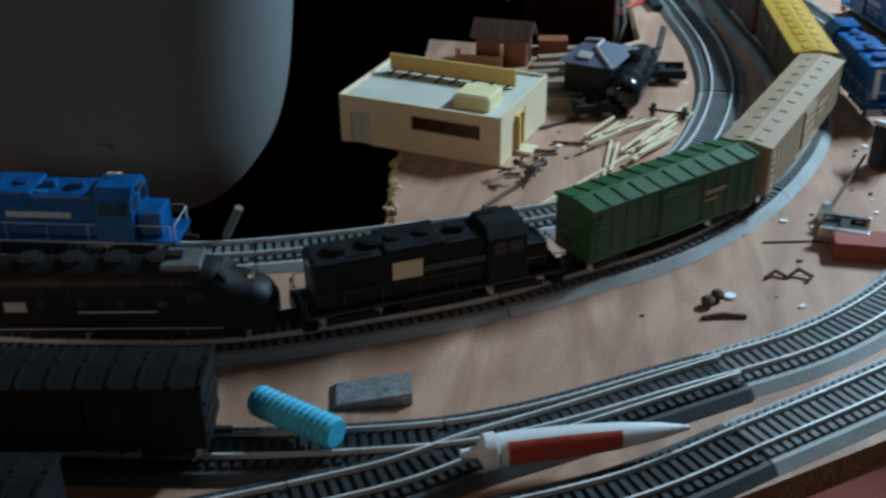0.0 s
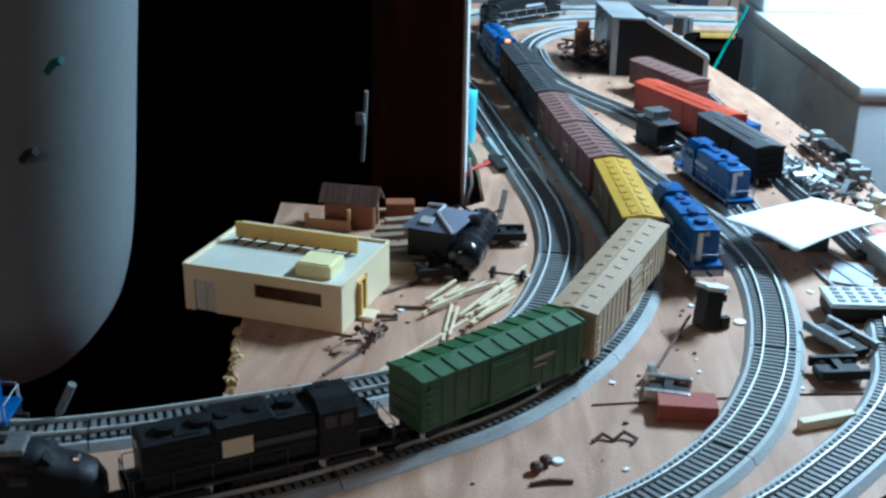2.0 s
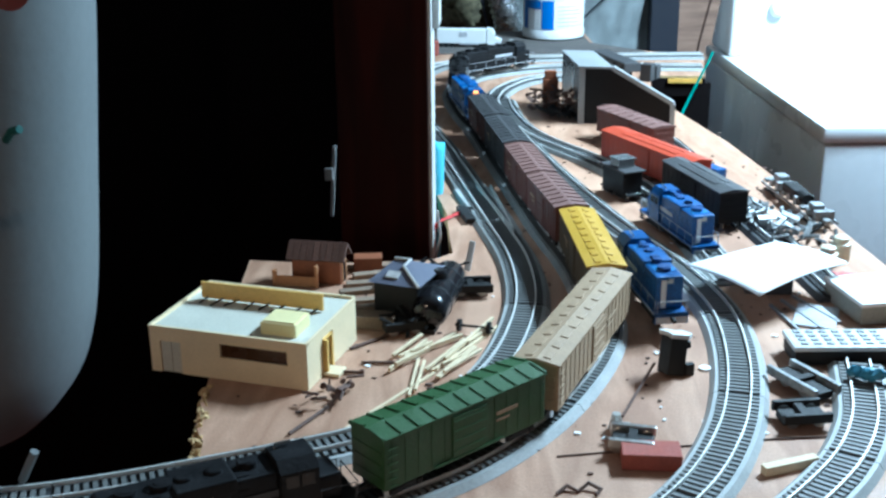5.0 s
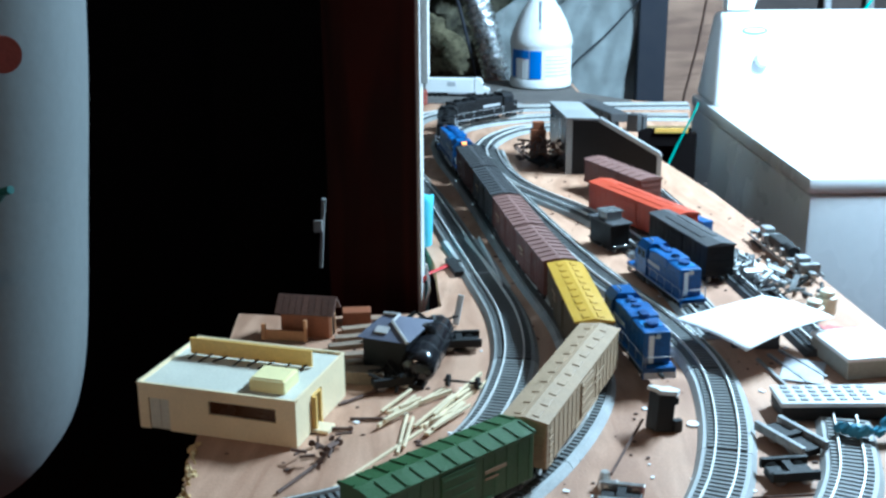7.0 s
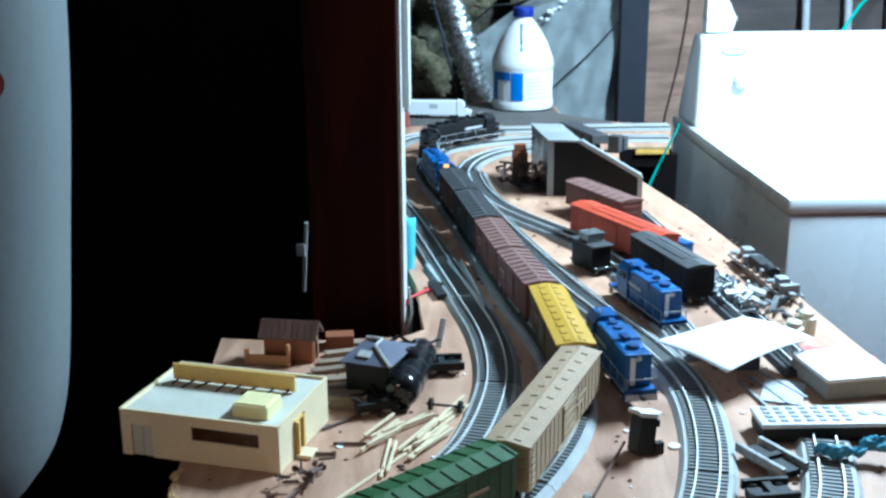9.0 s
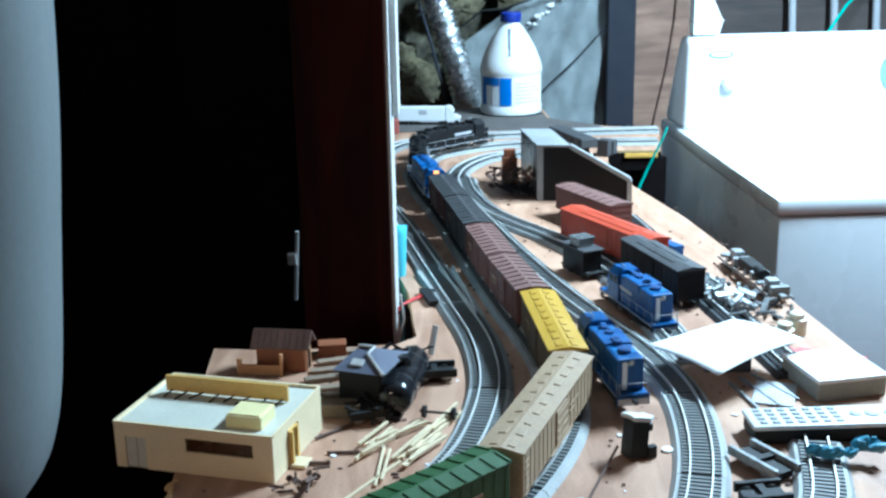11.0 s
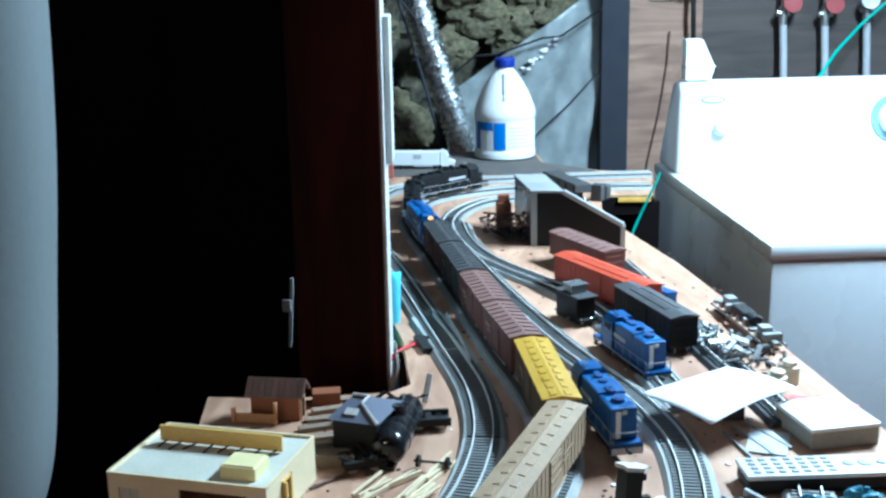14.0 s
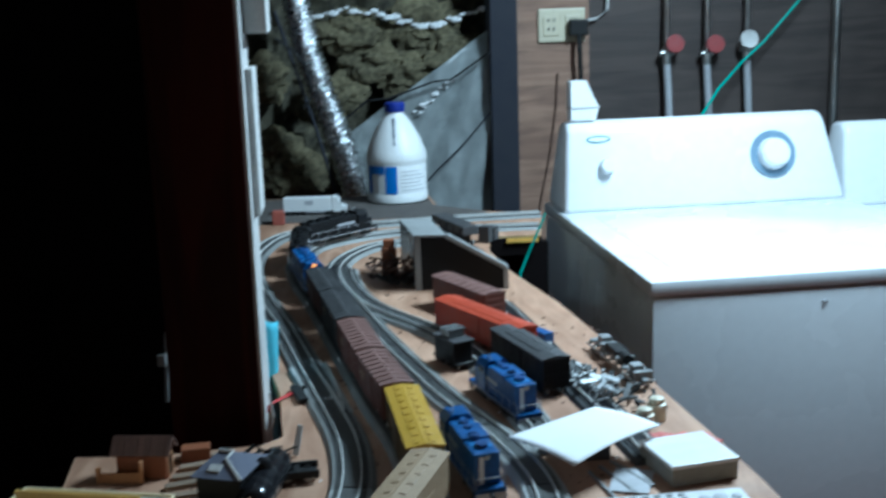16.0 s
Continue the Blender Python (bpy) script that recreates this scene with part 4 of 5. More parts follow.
bm = sheet(nb(), [(-0.7, 2.93, -0.4), (0.46, 2.93, -0.4), (0.46, 2.93, 0.9), (-0.7, 2.93, 0.9)], 90, 90, lambda u, v: bumpy(u, v, 13, 0.060, 1.0) - 0.05 * abs(noise.noise(Vector((u * 6, v * 7, 5)))))
tagged(solid("wall_stone", bm, STONE, True), "rough mossy fieldstone wall in the far corner", "wall", "", "structure")
for x, y, z, r, wide in ((-0.085, 2.84, 0.015, 0.060, 1.2), (-0.135, 2.86, 0.075, 0.055, 1.3), (0.030, 2.87, 0.215, 0.050, 1.3), (0.125, 2.87, 0.285, 0.042, 1.7), (0.215, 2.87, 0.262, 0.050, 1.5), (0.320, 2.87, 0.300, 0.055, 1.4), (0.060, 2.87, 0.360, 0.050, 1.5), (0.235, 2.88, 0.375, 0.055, 1.6), (-0.160, 2.87, 0.250, 0.060, 1.2)):
    bm = nb()
    bmesh.ops.create_icosphere(bm, subdivisions=4, radius=1)
    for v in bm.verts:
        v.co *= 1 + 0.55 * noise.fractal(v.co * 1.7 + Vector((x * 40, z * 40, 0)), 0.9, 2.0, 4)
        v.co = Vector((x + v.co.x * r * wide, y + v.co.y * r * 0.7, z + v.co.z * r))
    tagged(solid("boulder", bm, BOULDER, True), "mossy yellow-brown fieldstone set in the far wall", "stone", "fieldstones of the far wall")
bm = sheet(nb(), [(0.06, 2.80, -0.30), (0.398, 2.78, -0.30), (0.398, 2.78, 0.36), (0.02, 2.80, 0.10)], 60, 50, lambda u, v: 0.010 * math.sin(9 * (u - v) + 2) + 0.006 * math.sin(23 * (u - 0.8 * v)) + bumpy(u, v, 5, 0.008, 3.0))
ob = solid("plastic_sheeting", bm, SHEETING, True)
so = ob.modifiers.new("thick", "SOLIDIFY")
so.thickness = 0.0015
tagged(ob, "grey plastic sheeting draped over the stone wall", "plastic sheet")
bm = nb()
rng = random.Random(11)
for k in range(26):
    u = k / 25
    bmesh.ops.create_icosphere(bm, subdivisions=1, radius=rng.uniform(0.005, 0.012), matrix=Matrix.Translation((-0.02 + 0.41 * u, 2.845 + rng.uniform(-0.01, 0.01), 0.395 + 0.02 * math.sin(7 * u) + rng.uniform(-0.006, 0.006))) @ Matrix.Diagonal((1.6, 0.8, 0.8, 1)))
tagged(solid("insulation_edge", bm, PAPER), "torn white insulation edge along the stone wall", "insulation", "", "stuff")
bm = nb()
for k in range(12):
    bmesh.ops.create_icosphere(bm, subdivisions=1, radius=rng.uniform(0.004, 0.009), matrix=Matrix.Translation((0.215 + 0.008 * k + rng.uniform(-0.004, 0.004), 2.775 + rng.uniform(-0.006, 0.006), 0.165 + 0.0065 * k + rng.uniform(-0.01, 0.01))) @ Matrix.Diagonal((1.3, 0.7, 0.7, 1)))
tagged(solid("plaster_flakes", bm, PAPER), "white crumbs along the top of the sheeting", "plaster", "", "stuff")

# foil duct: ringed flexible hose
axis = [Vector((-0.075, 2.69, 0.62)), Vector((-0.056, 2.69, 0.46)), Vector((-0.034, 2.69, 0.332)), Vector((-0.010, 2.69, 0.25)), Vector((0.030, 2.69, 0.125)), Vector((0.060, 2.69, 0.018)), Vector((0.085, 2.69, -0.10))]
fine = []
for a, b in zip(axis, axis[1:]):
    n = max(2, int((b - a).length / 0.0035))
    fine += [a + (b - a) * k / n for k in range(n)]
bm = nb()
rings = []
for i, p in enumerate(fine):
    d = (fine[min(i + 4, len(fine) - 1)] - fine[max(i - 4, 0)]).normalized()
    u = d.cross(Vector((0, 1, 0))).normalized()
    v = d.cross(u)
    r = 0.031 + (0.0026 if i % 4 < 2 else -0.0022) + rng.uniform(-0.0006, 0.0006)
    rings.append([bm.verts.new(p + r * (math.cos(k * math.pi / 12) * u + math.sin(k * math.pi / 12) * v) * (1 + rng.uniform(-0.03, 0.03))) for k in range(24)])
for a, b in zip(rings, rings[1:]):
    for k in range(24):
        bm.faces.new((a[k], a[(k + 1) % 24], b[(k + 1) % 24], b[k]))
tagged(solid("foil_duct", bm, FOIL, False), "crinkled aluminium foil dryer duct, ringed and sagging", "duct")
tagged(solid("duct_strap", tube(nb(), [(-0.10, 2.665, 0.42), (-0.06, 2.66, 0.29), (-0.02, 2.66, 0.15), (0.022, 2.66, -0.02)], 0.004, 6), STUD), "dark strip hanging along the foil duct", "strap")
tagged(solid("black_cable", tube(nb(), [(-0.10, 2.64, 0.36), (-0.066, 2.64, 0.335), (-0.037, 2.64, 0.300), (-0.024, 2.64, 0.25), (-0.032, 2.64, 0.215), (-0.046, 2.64, 0.205)], 0.003, 8), UNDER, True), "black cable looped beside the foil duct", "cable")
tagged(solid("dark_wire", tube(nb(), [(0.05, 2.75, 0.165), (0.10, 2.745, 0.205), (0.15, 2.745, 0.208), (0.20, 2.745, 0.224), (0.256, 2.745, 0.243), (0.30, 2.75, 0.246), (0.395, 2.735, 0.31)], 0.0028, 6), UNDER, True), "dark wire strung across the stone wall", "cable")
# a wrinkle's shade, given as a dark cord along the sheeting
tagged(solid("sheet_wrinkle_line", tube(nb(), [(0.215, 2.762, -0.02), (0.26, 2.755, 0.03), (0.32, 2.75, 0.085), (0.39, 2.735, 0.165)], 0.0022, 6), STUD, True), "dark cord shape standing in for a wrinkle in the sheeting", "cord")
tagged(solid("hanging_cord", tube(nb(), [(0.565, 2.795, 0.25), (0.560, 2.795, 0.17), (0.545, 2.795, 0.06), (0.520, 2.795, -0.06), (0.50, 2.795, -0.2)], 0.0021, 6), RUST, True), "dark cord running down the plywood wall", "cord")

# outlet with plug
out = thing("wall_outlet", pose(0.575, 2.80, 0.363), "cream double wall outlet with a black plug in it", "outlet")
part("plate", box(nb(), -0.057, 0.057, -0.008, 0, -0.040, 0.040, None, 0.004), IVORY, out)
for x in (-0.026, 0.028):
    sk = part("socket", box(nb(), x - 0.019, x + 0.019, -0.0105, -0.008, -0.024, 0.024, None, 0.003), IVORY, out)
    for z in (-0.013, 0.008):
        for dx in (-0.006, 0.006):
            part("slot", box(nb(), x + dx - 0.0016, x + dx + 0.0016, -0.0112, -0.0104, z, z + 0.009), UNDER, sk)
tagged(solid("power_plug", box(tube(nb(), [(0.613, 2.772, 0.345), (0.613, 2.765, 0.30), (0.616, 2.77, 0.24), (0.622, 2.78, 0.12)], 0.006, 8), 0.590, 0.636, 2.765, 2.7885, 0.338, 0.376, None, 0.004), UNDER), "black power plug with cord hanging from the outlet", "plug")
tagged(solid("rising_cable", tube(nb(), [(0.633, 2.790, 0.372), (0.66, 2.79, 0.376), (0.685, 2.79, 0.395), (0.69, 2.79, 0.46), (0.685, 2.79, 0.7)], 0.004, 8), TRIM, True), "white cable rising from the wall outlet", "cable")
scoop = thing("detergent_scoop", W @ pose(0.062, 0.665, 0.2105) @ Matrix.Diagonal((0.95, 0.95, 0.95, 1)), "white plastic scoop standing on the washing machine console", "scoop")
part("scoop_body", prism(nb(), [(-0.026, 0.0), (0.028, 0.0), (0.036, 0.028), (0.008, 0.085), (-0.026, 0.085)], -0.018, 0.018, pose(0, 0, 0, 90)), WHITE, scoop)
part("scoop_rim", box(nb(), -0.028, 0.038, -0.020, 0.020, 0.026, 0.030, None, 0.001), TRIM, scoop)

# water valves, hoses and pipes on the plywood wall
for x, top, red in ((0.828, 0.285, True), (0.927, 0.281, True), (1.026, 0.290, False)):
    v = thing("water_valve", pose(x, 2.775, top), "brass water valve with hose on the plywood wall", "valve", "water valves")
    part("valve_body", cyl(cyl(nb(), 0.010, -0.022, 0.020, None, 14), 0.008, -0.016, 0.016, pose(0, 0, 0.004, 0, 90), 12), STEEL, v)
    part("valve_handle", cyl(nb(), 0.022, -0.004, 0.004, pose(0.016 if red else 0, -0.016, 0.026, 75), 18), VALVE_RED if red else STEEL, v, "red round handle" if red else "")
    part("supply_pipe", cyl(nb(), 0.0065, 0.02, 0.9, None, 10), STEEL, v)
    part("hose", tube(nb(), [(0, 0, -0.02), (0.004, 0, -0.08), (0.008, -0.01, -0.22), (0.01, -0.01, -0.5)], 0.009, 10), BUTTON, v, "grey rubber hose", True)
tagged(solid("wall_pipe", cyl(nb(), 0.010, -0.9, 0.9, pose(1.245, 2.765, 0.3), 12), STEEL, True), "bare steel pipe on the plywood wall", "pipe")
tagged(solid("teal_string", tube(nb(), [(0.845, 2.60, 0.095), (0.872, 2.63, 0.150), (0.93, 2.69, 0.205), (1.002, 2.74, 0.262), (1.06, 2.75, 0.310), (1.14, 2.75, 0.40), (1.3, 2.75, 0.6)], 0.0035, 6), TEAL), "teal string stretched up the plywood wall", "string")
tagged(solid("teal_line", tube(nb(), [(0.393, 1.99, 0.060), (0.388, 1.99, 0.045), (0.372, 1.99, 0.01), (0.362, 1.99, -0.012), (0.347, 1.985, -0.045), (0.338, 1.98, -0.12)], 0.0022, 6), TEAL), "teal string hanging beside the washing machine", "string")

# near-black pieces standing in for the shaded void between board and washer
structure("edge_shade_strip", box(nb(), 0.305, 0.402, 2.081, 2.0885, -0.036, -0.003, None, 0.001), DARK, "near-black strip standing in for the shaded void under the board edge", "shelf")
tagged(solid("yellow_rule", box(nb(), 0.335, 0.395, 2.0765, 2.0805, -0.011, -0.003, None, 0.0006), mat("yellow_orange_wood", (0.72, 0.42, 0.08), 0.6)), "yellow wooden rule against the far board edge", "rule")
# added panel: its near-black colour is the shade inside this gap
structure("gap_shade_panel", box(nb(), 0.30, 0.420, 2.12, 2.14, -0.95, -0.020), DARK, "dark panel added for the shade in the gap beside the washing machine", "panel")
tagged(solid("orange_block", box(nb(), -0.108, -0.084, 2.30, 2.325, 0.0003, 0.028, None, 0.002), BRICK), "small brick-red block beside the far track", "block")

# behind the shed: a dark flat car
fc = thing("flat_car", between((0.216, 2.15), (0.262, 2.005), 0.0), "dark toppled flat car leaning behind the shed", "train car", "parked stock")
part("deck", box(nb(), -0.074, 0.074, -0.0155, 0.0155, 0.022, 0.038, None, 0.0012), CHARCOAL, fc)
part("underframe", box(nb(), -0.060, 0.060, -0.006, 0.006, 0.0080, 0.0222), UNDER, fc)
for x in (-0.050, 0.050):
    bogie(fc, x)
for x in (-0.066, -0.033, 0.0, 0.033, 0.066):
    for q in (-1, 1):
        part("stake_pocket", box(nb(), x - 0.002, x + 0.002, q * 0.0160 - 0.0008, q * 0.0160 + 0.0008, 0.024, 0.034), UNDER, fc)
blk = thing("scrap_block", pose(0.298, 2.055, 0.0003, 0, 0, 62), "dark scrap piece standing near the far track", "scrap")
part("block", box(box(nb(), -0.022, 0.0, -0.010, 0.010, 0.0, 0.030, None, 0.001), 0.003, 0.024, -0.012, 0.008, 0.0, 0.024, None, 0.001), CHARCOAL, blk)


def pile(name, x0, y0, x1, y1, count, size, material, label, seed, lean=35, rise=0.0):
    """A heap of broken parts, each rod or plate its own shape, within a strip of the board."""
    r = random.Random(seed)
    bm = nb()
    for k in range(count):
        t = r.random()
        s = r.uniform(0.4, 1.0) * size
        m = Matrix.Translation((x0 + (x1 - x0) * t + r.uniform(-1, 1) * size * 0.8, y0 + (y1 - y0) * t + r.uniform(-1, 1) * size * 0.8, s * 0.34 + 0.0015 + rise * r.random()))
        m = m @ Euler((radians(r.uniform(-lean, lean)), radians(r.uniform(-lean, lean)), r.uniform(0, 6.28))).to_matrix().to_4x4()
        if k % 3 == 0:
            cyl(bm, s * 0.09, -s / 2, s / 2, m @ pose(0, 0, 0, 90), 8)
        elif k % 3 == 1:
            box(bm, -s / 2, s / 2, -s * 0.14, s * 0.14, -s * 0.05, s * 0.05, m)
        else:
            cyl(bm, s * 0.20, -s * 0.06, s * 0.06, m @ pose(0, 0, 0, 90), 10)
    ob = solid(name, bm, material)
    return tagged(ob, label, "scrap", "", "stuff")


SCRAP_GREY = mat("grey_scrap", (0.28, 0.29, 0.29), 0.5, 0.3, var=0.5, scale=120)
pile("scrap_heap", 0.298, 1.262, 0.325, 1.150, 90, 0.023, SCRAP_GREY, "heap of grey and silver broken model parts", 21, 40, 0.012)
pile("dark_scrap", 0.345, 1.25, 0.352, 1.16, 26, 0.026, UNDER, "dark broken model parts on the siding", 22)
pile("rusty_heap", 0.085, 1.800, 0.135, 1.755, 90, 0.022, RUST, "rust-brown heap of scrap beside the shed", 23, 50, 0.030)
pile("black_scrap", 0.10, 1.76, 0.140, 1.742, 40, 0.022, UNDER, "black scrap at the foot of the shed", 24, 40, 0.008)
sc = thing("rust_signal", pose(0.108, 1.800, 0.0003), "small rust-orange tower beside the shed", "model tower")
part("tower", box(box(nb(), -0.012, 0.012, -0.009, 0.009, 0.0, 0.052, None, 0.001), -0.009, 0.009, -0.007, 0.007, 0.052, 0.064, None, 0.001), HUT_WALL, sc)

# stripped locomotive chassis lying by the washer
ch = thing("loco_chassis", between((0.352, 1.375), (0.372, 1.205), 0.0) @ Matrix.Diagonal((1, 0.9, 0.75, 1)), "stripped grey metal locomotive chassis on its wheels", "model chassis")
bm = box(nb(), -0.088, 0.088, -0.004, 0.004, 0.012, 0.018, None, 0.001)
for k in range(9):
    box(bm, -0.082 + k * 0.019, -0.074 + k * 0.019, -0.012, 0.012, 0.014, 0.019 + 0.004 * (k % 3), None, 0.0006)
part("frame", bm, SCRAP_GREY, ch)
for sgn_ in (-1, 1):
    part("side_rod", box(nb(), -0.085, 0.085, sgn_ * 0.0135 - 0.001, sgn_ * 0.0135 + 0.001, 0.010, 0.0135), SCRAP_GREY, ch)
part("motor", cyl(box(nb(), -0.030, 0.010, -0.009, 0.009, 0.018, 0.032, None, 0.002), 0.008, 0.010, 0.030, pose(0, 0, 0.026, 0, 90), 14), UNDER, ch)
part("gear_tower", box(nb(), -0.062, -0.044, -0.007, 0.007, 0.018, 0.034, None, 0.001), SCRAP_GREY, ch)
part("gear_tower", box(nb(), 0.046, 0.062, -0.007, 0.007, 0.018, 0.030, None, 0.001), SCRAP_GREY, ch)
for x in (-0.055, 0.055):
    bogie(ch, x, 0.014)

# blue piece at the end of the orange car
tagged(solid("blue_clip", box(nb(), -0.016, 0.016, -0.008, 0.008, 0.0, 0.020, between((0.272, 1.425), (0.300, 1.372), 0.0003), 0.0015), BLUE), "bright blue plastic clip behind the orange car", "clip")
tagged(solid("coupling_bar", box(nb(), -0.018, 0.018, -0.004, 0.004, 0.0, 0.030, between((0.258, 1.345), (0.278, 1.305), 0.0003), 0.001), ORANGE), "orange plastic bar beside the orange car", "bar")
for x, y, h, lab in ((0.343, 1.100, 0.019, "short"), (0.360, 1.116, 0.024, "taller")):
    c = lathe(nb(), [(0.0095, 0.0), (0.010, 0.001), (0.010, h - 0.006), (0.0075, h - 0.005), (0.0075, h), (0.006, h + 0.0008)], 20, pose(x, y, 0.0003))
    tagged(solid("paint_bottle", c, mat("cloudy_bottle", (0.62, 0.58, 0.45), 0.35), True), f"{lab} cream paint bottle standing near the white box", "bottle", "paint bottles")
bm = sheet(nb(), [(0.335, 1.075, 0.004), (0.398, 1.060, 0.004), (0.405, 1.035, 0.006), (0.34, 1.045, 0.006)], 16, 8, lambda u, v: bumpy(u, v, 5, 0.004, 9.0))
for v in bm.verts:
    v.co.z = 0.002 + 0.006 * abs(noise.noise(Vector((v.co.x * 90, v.co.y * 90, 2))))
ob = solid("red_rag", bm, mat("pink_red_cloth", (0.55, 0.15, 0.13), 0.8, var=0.3), True)
ob.modifiers.new("thick", "SOLIDIFY").thickness = 0.0012
tagged(ob, "crumpled pinkish red rag beside the white box", "rag")

# curled sheet of paper on an added support, white box, remote
bm = nb()
ca, cb_, cc, cd = (Vector(p) for p in ((0.189, 1.019, 0.030), (0.286, 1.083, 0.031), (0.338, 1.022, 0.031), (0.239, 0.943, 0.029)))
g = []
for j in range(15):
    row = []
    for i in range(15):
        u, v = i / 14, j / 14
        p = (ca * (1 - u) + cb_ * u) * (1 - v) + (cd * (1 - u) + cc * u) * v
        p.z += 0.004 * math.sin(math.pi * u) * v + 0.003 * math.sin(3 * v)
        row.append(bm.verts.new(p))
    g.append(row)
for j in range(14):
    for i in range(14):
        bm.faces.new((g[j][i], g[j][i + 1], g[j + 1][i + 1], g[j + 1][i]))
ob = solid("paper_sheet", bm, PAPER, True)
ob.modifiers.new("thick", "SOLIDIFY").thickness = 0.0008
tagged(ob, "white sheet of paper held just above the board", "paper")
# no box is known here: dark support added where the paper's shadow falls
tagged(solid("paper_support", box(nb(), -0.022, 0.022, -0.004, 0.030, 0.0003, 0.0280, between((0.222, 1.025), (0.312, 1.020), 0.0), 0.002), CHARCOAL), "added dark support in the shadow under the sheet of paper", "box")
wb = thing("white_box", between((0.322, 0.980), (0.388, 0.993), 0.0003), "white cardboard box with a grey side", "box")
part("carton", box(nb(), -0.033, 0.033, -0.034, 0.034, 0.0, 0.019, None, 0.0012), mat("grey_green_card", (0.33, 0.34, 0.30), 0.8), wb, "grey-green box side")
part("lid", box(nb(), -0.034, 0.034, -0.035, 0.035, 0.0165, 0.0205, None, 0.001), WHITE, wb)
rm = thing("remote_control", between((0.250, 0.880), (0.376, 0.884), 0.0125), "silver-grey remote control with rows of buttons", "remote control")
part("case", box(nb(), -0.063, 0.063, -0.0175, 0.0175, -0.012, 0.0012, None, 0.004), UNDER, rm, "black lower shell", True)
fp = part("face_plate", box(nb(), -0.064, 0.064, -0.0185, 0.0185, 0.0005, 0.0050, None, 0.0020), mat("silver_plastic", (0.66, 0.68, 0.68), 0.45), rm, "silver-white face plate", True)
KEY = mat("dull_grey_key", (0.24, 0.25, 0.26), 0.6, var=0.2)
for i in range(7):
    for j in range(4):
        part("button", box(nb(), -0.054 + i * 0.0105 - 0.0030, -0.054 + i * 0.0105 + 0.0030, -0.0118 + j * 0.0079 - 0.0020, -0.0118 + j * 0.0079 + 0.0020, 0.0048, 0.0060, None, 0.0007), KEY, fp)
for x, r in ((0.026, 0.0052), (0.040, 0.0065), (0.054, 0.0045)):
    part("round_button", lathe(nb(), [(r, 0.0048), (r, 0.0058), (r * 0.8, 0.0064)], 16, pose(x, 0.001, 0)), BUTTON, fp, "pale round button", True)
FILM_BLUE = mat("sky_blue_film", (0.06, 0.25, 0.36), 0.5, var=0.3)
for x, y, r in ((0.288, 0.826, 0.006), (0.297, 0.819, 0.007), (0.305, 0.822, 0.005), (0.328, 0.832, 0.008), (0.337, 0.828, 0.007), (0.314, 0.822, 0.005)):
    bm = nb()
    bmesh.ops.create_icosphere(bm, subdivisions=3, radius=r, matrix=Matrix.Translation((x, y, r * 0.62 + 0.010)) @ Matrix.Diagonal((1.2, 0.9, 0.62, 1)))
    for v in bm.verts:
        v.co += Vector((0.6, -0.3, 0.9)) * 0.005 * noise.noise(v.co * 260)
    tagged(solid("plastic_film", bm, FILM_BLUE, True), "crumpled scrap of sky-blue plastic film on the track", "plastic film", "blue film scraps")
tagged(solid("card_piece", box(nb(), -0.018, 0.018, -0.026, 0.026, 0.0003, 0.0022, pose(0.296, 0.965, 0, 0, 0, -20), 0.0004), BUTTON), "scrap of pale card beside the white box", "card")
for k in range(3):
    tagged(solid("plastic_strip", box(nb(), -0.034, 0.034, -0.0014, 0.0014, 0.0003, 0.003, pose(0.268 + 0.016 * k, 0.958 + 0.012 * k, 0, 0, 0, 100 + 6 * k), 0.0004), SCRAP_GREY), "grey plastic strip beside the remote control", "strip", "plastic strips")


def loose_truck(x, y, turn, label, top=UNDER, w=0.030):
    """An overturned wheel truck: frame plate, two bright side bars, wheels."""
    t = thing("wheel_truck", pose(x, y, 0.0003, 0, 0, turn), label, "model truck part", "loose wheel trucks")
    part("plate", box(nb(), -w * 0.55, w * 0.55, -0.008, 0.008, 0.002, 0.008, None, 0.001), UNDER, t)
    for s_ in (-1, 1):
        part("side_bar", box(nb(), -w * 0.6, w * 0.6, s_ * 0.0115 - 0.002, s_ * 0.0115 + 0.002, 0.005, 0.0125, None, 0.0008), top, t)
        for dx in (-0.010, 0.010):
            part("wheel", cyl(nb(), 0.005, -0.001, 0.001, pose(dx, s_ * 0.0085, 0.005, 90), 12), STEEL, t)
    part("bolster", box(nb(), -0.003, 0.003, -0.010, 0.010, 0.008, 0.011), UNDER, t)


loose_truck(0.247, 0.822, -62, "loose black truck with grey side bars", SCRAP_GREY, 0.044)
loose_truck(0.232, 0.768, 8, "loose black truck frame lying on the board", UNDER, 0.030)
loose_truck(-0.010, 1.020, 5, "loose dark wheel truck beside the inner track", UNDER, 0.034)
loose_truck(-0.068, 0.930, 18, "loose black truck in front of the depot", UNDER, 0.030)
pile("rusty_parts", -0.126, 0.780, -0.104, 0.808, 22, 0.015, RUST, "rusty broken parts lying near the cream office", 51, 40, 0.004)
loose_truck(0.105, 0.727, -12, "loose silver and black truck beside red block", STEEL, 0.026)
# wheel axle on the strips
ax = thing("wheel_axle", pose(-0.006, 0.924, 0.0075, 0, 0, -14), "loose black wheel axle lying on pine strips", "wheel axle")
part("axle", cyl(nb(), 0.0012, -0.017, 0.017, pose(0, 0, 0, 0, 90), 8), UNDER, ax)
for x in (-0.013, 0.013):
    part("wheel", cyl(nb(), 0.0055, -0.0015, 0.0015, pose(x, 0, 0, 0, 90), 14), UNDER, ax)

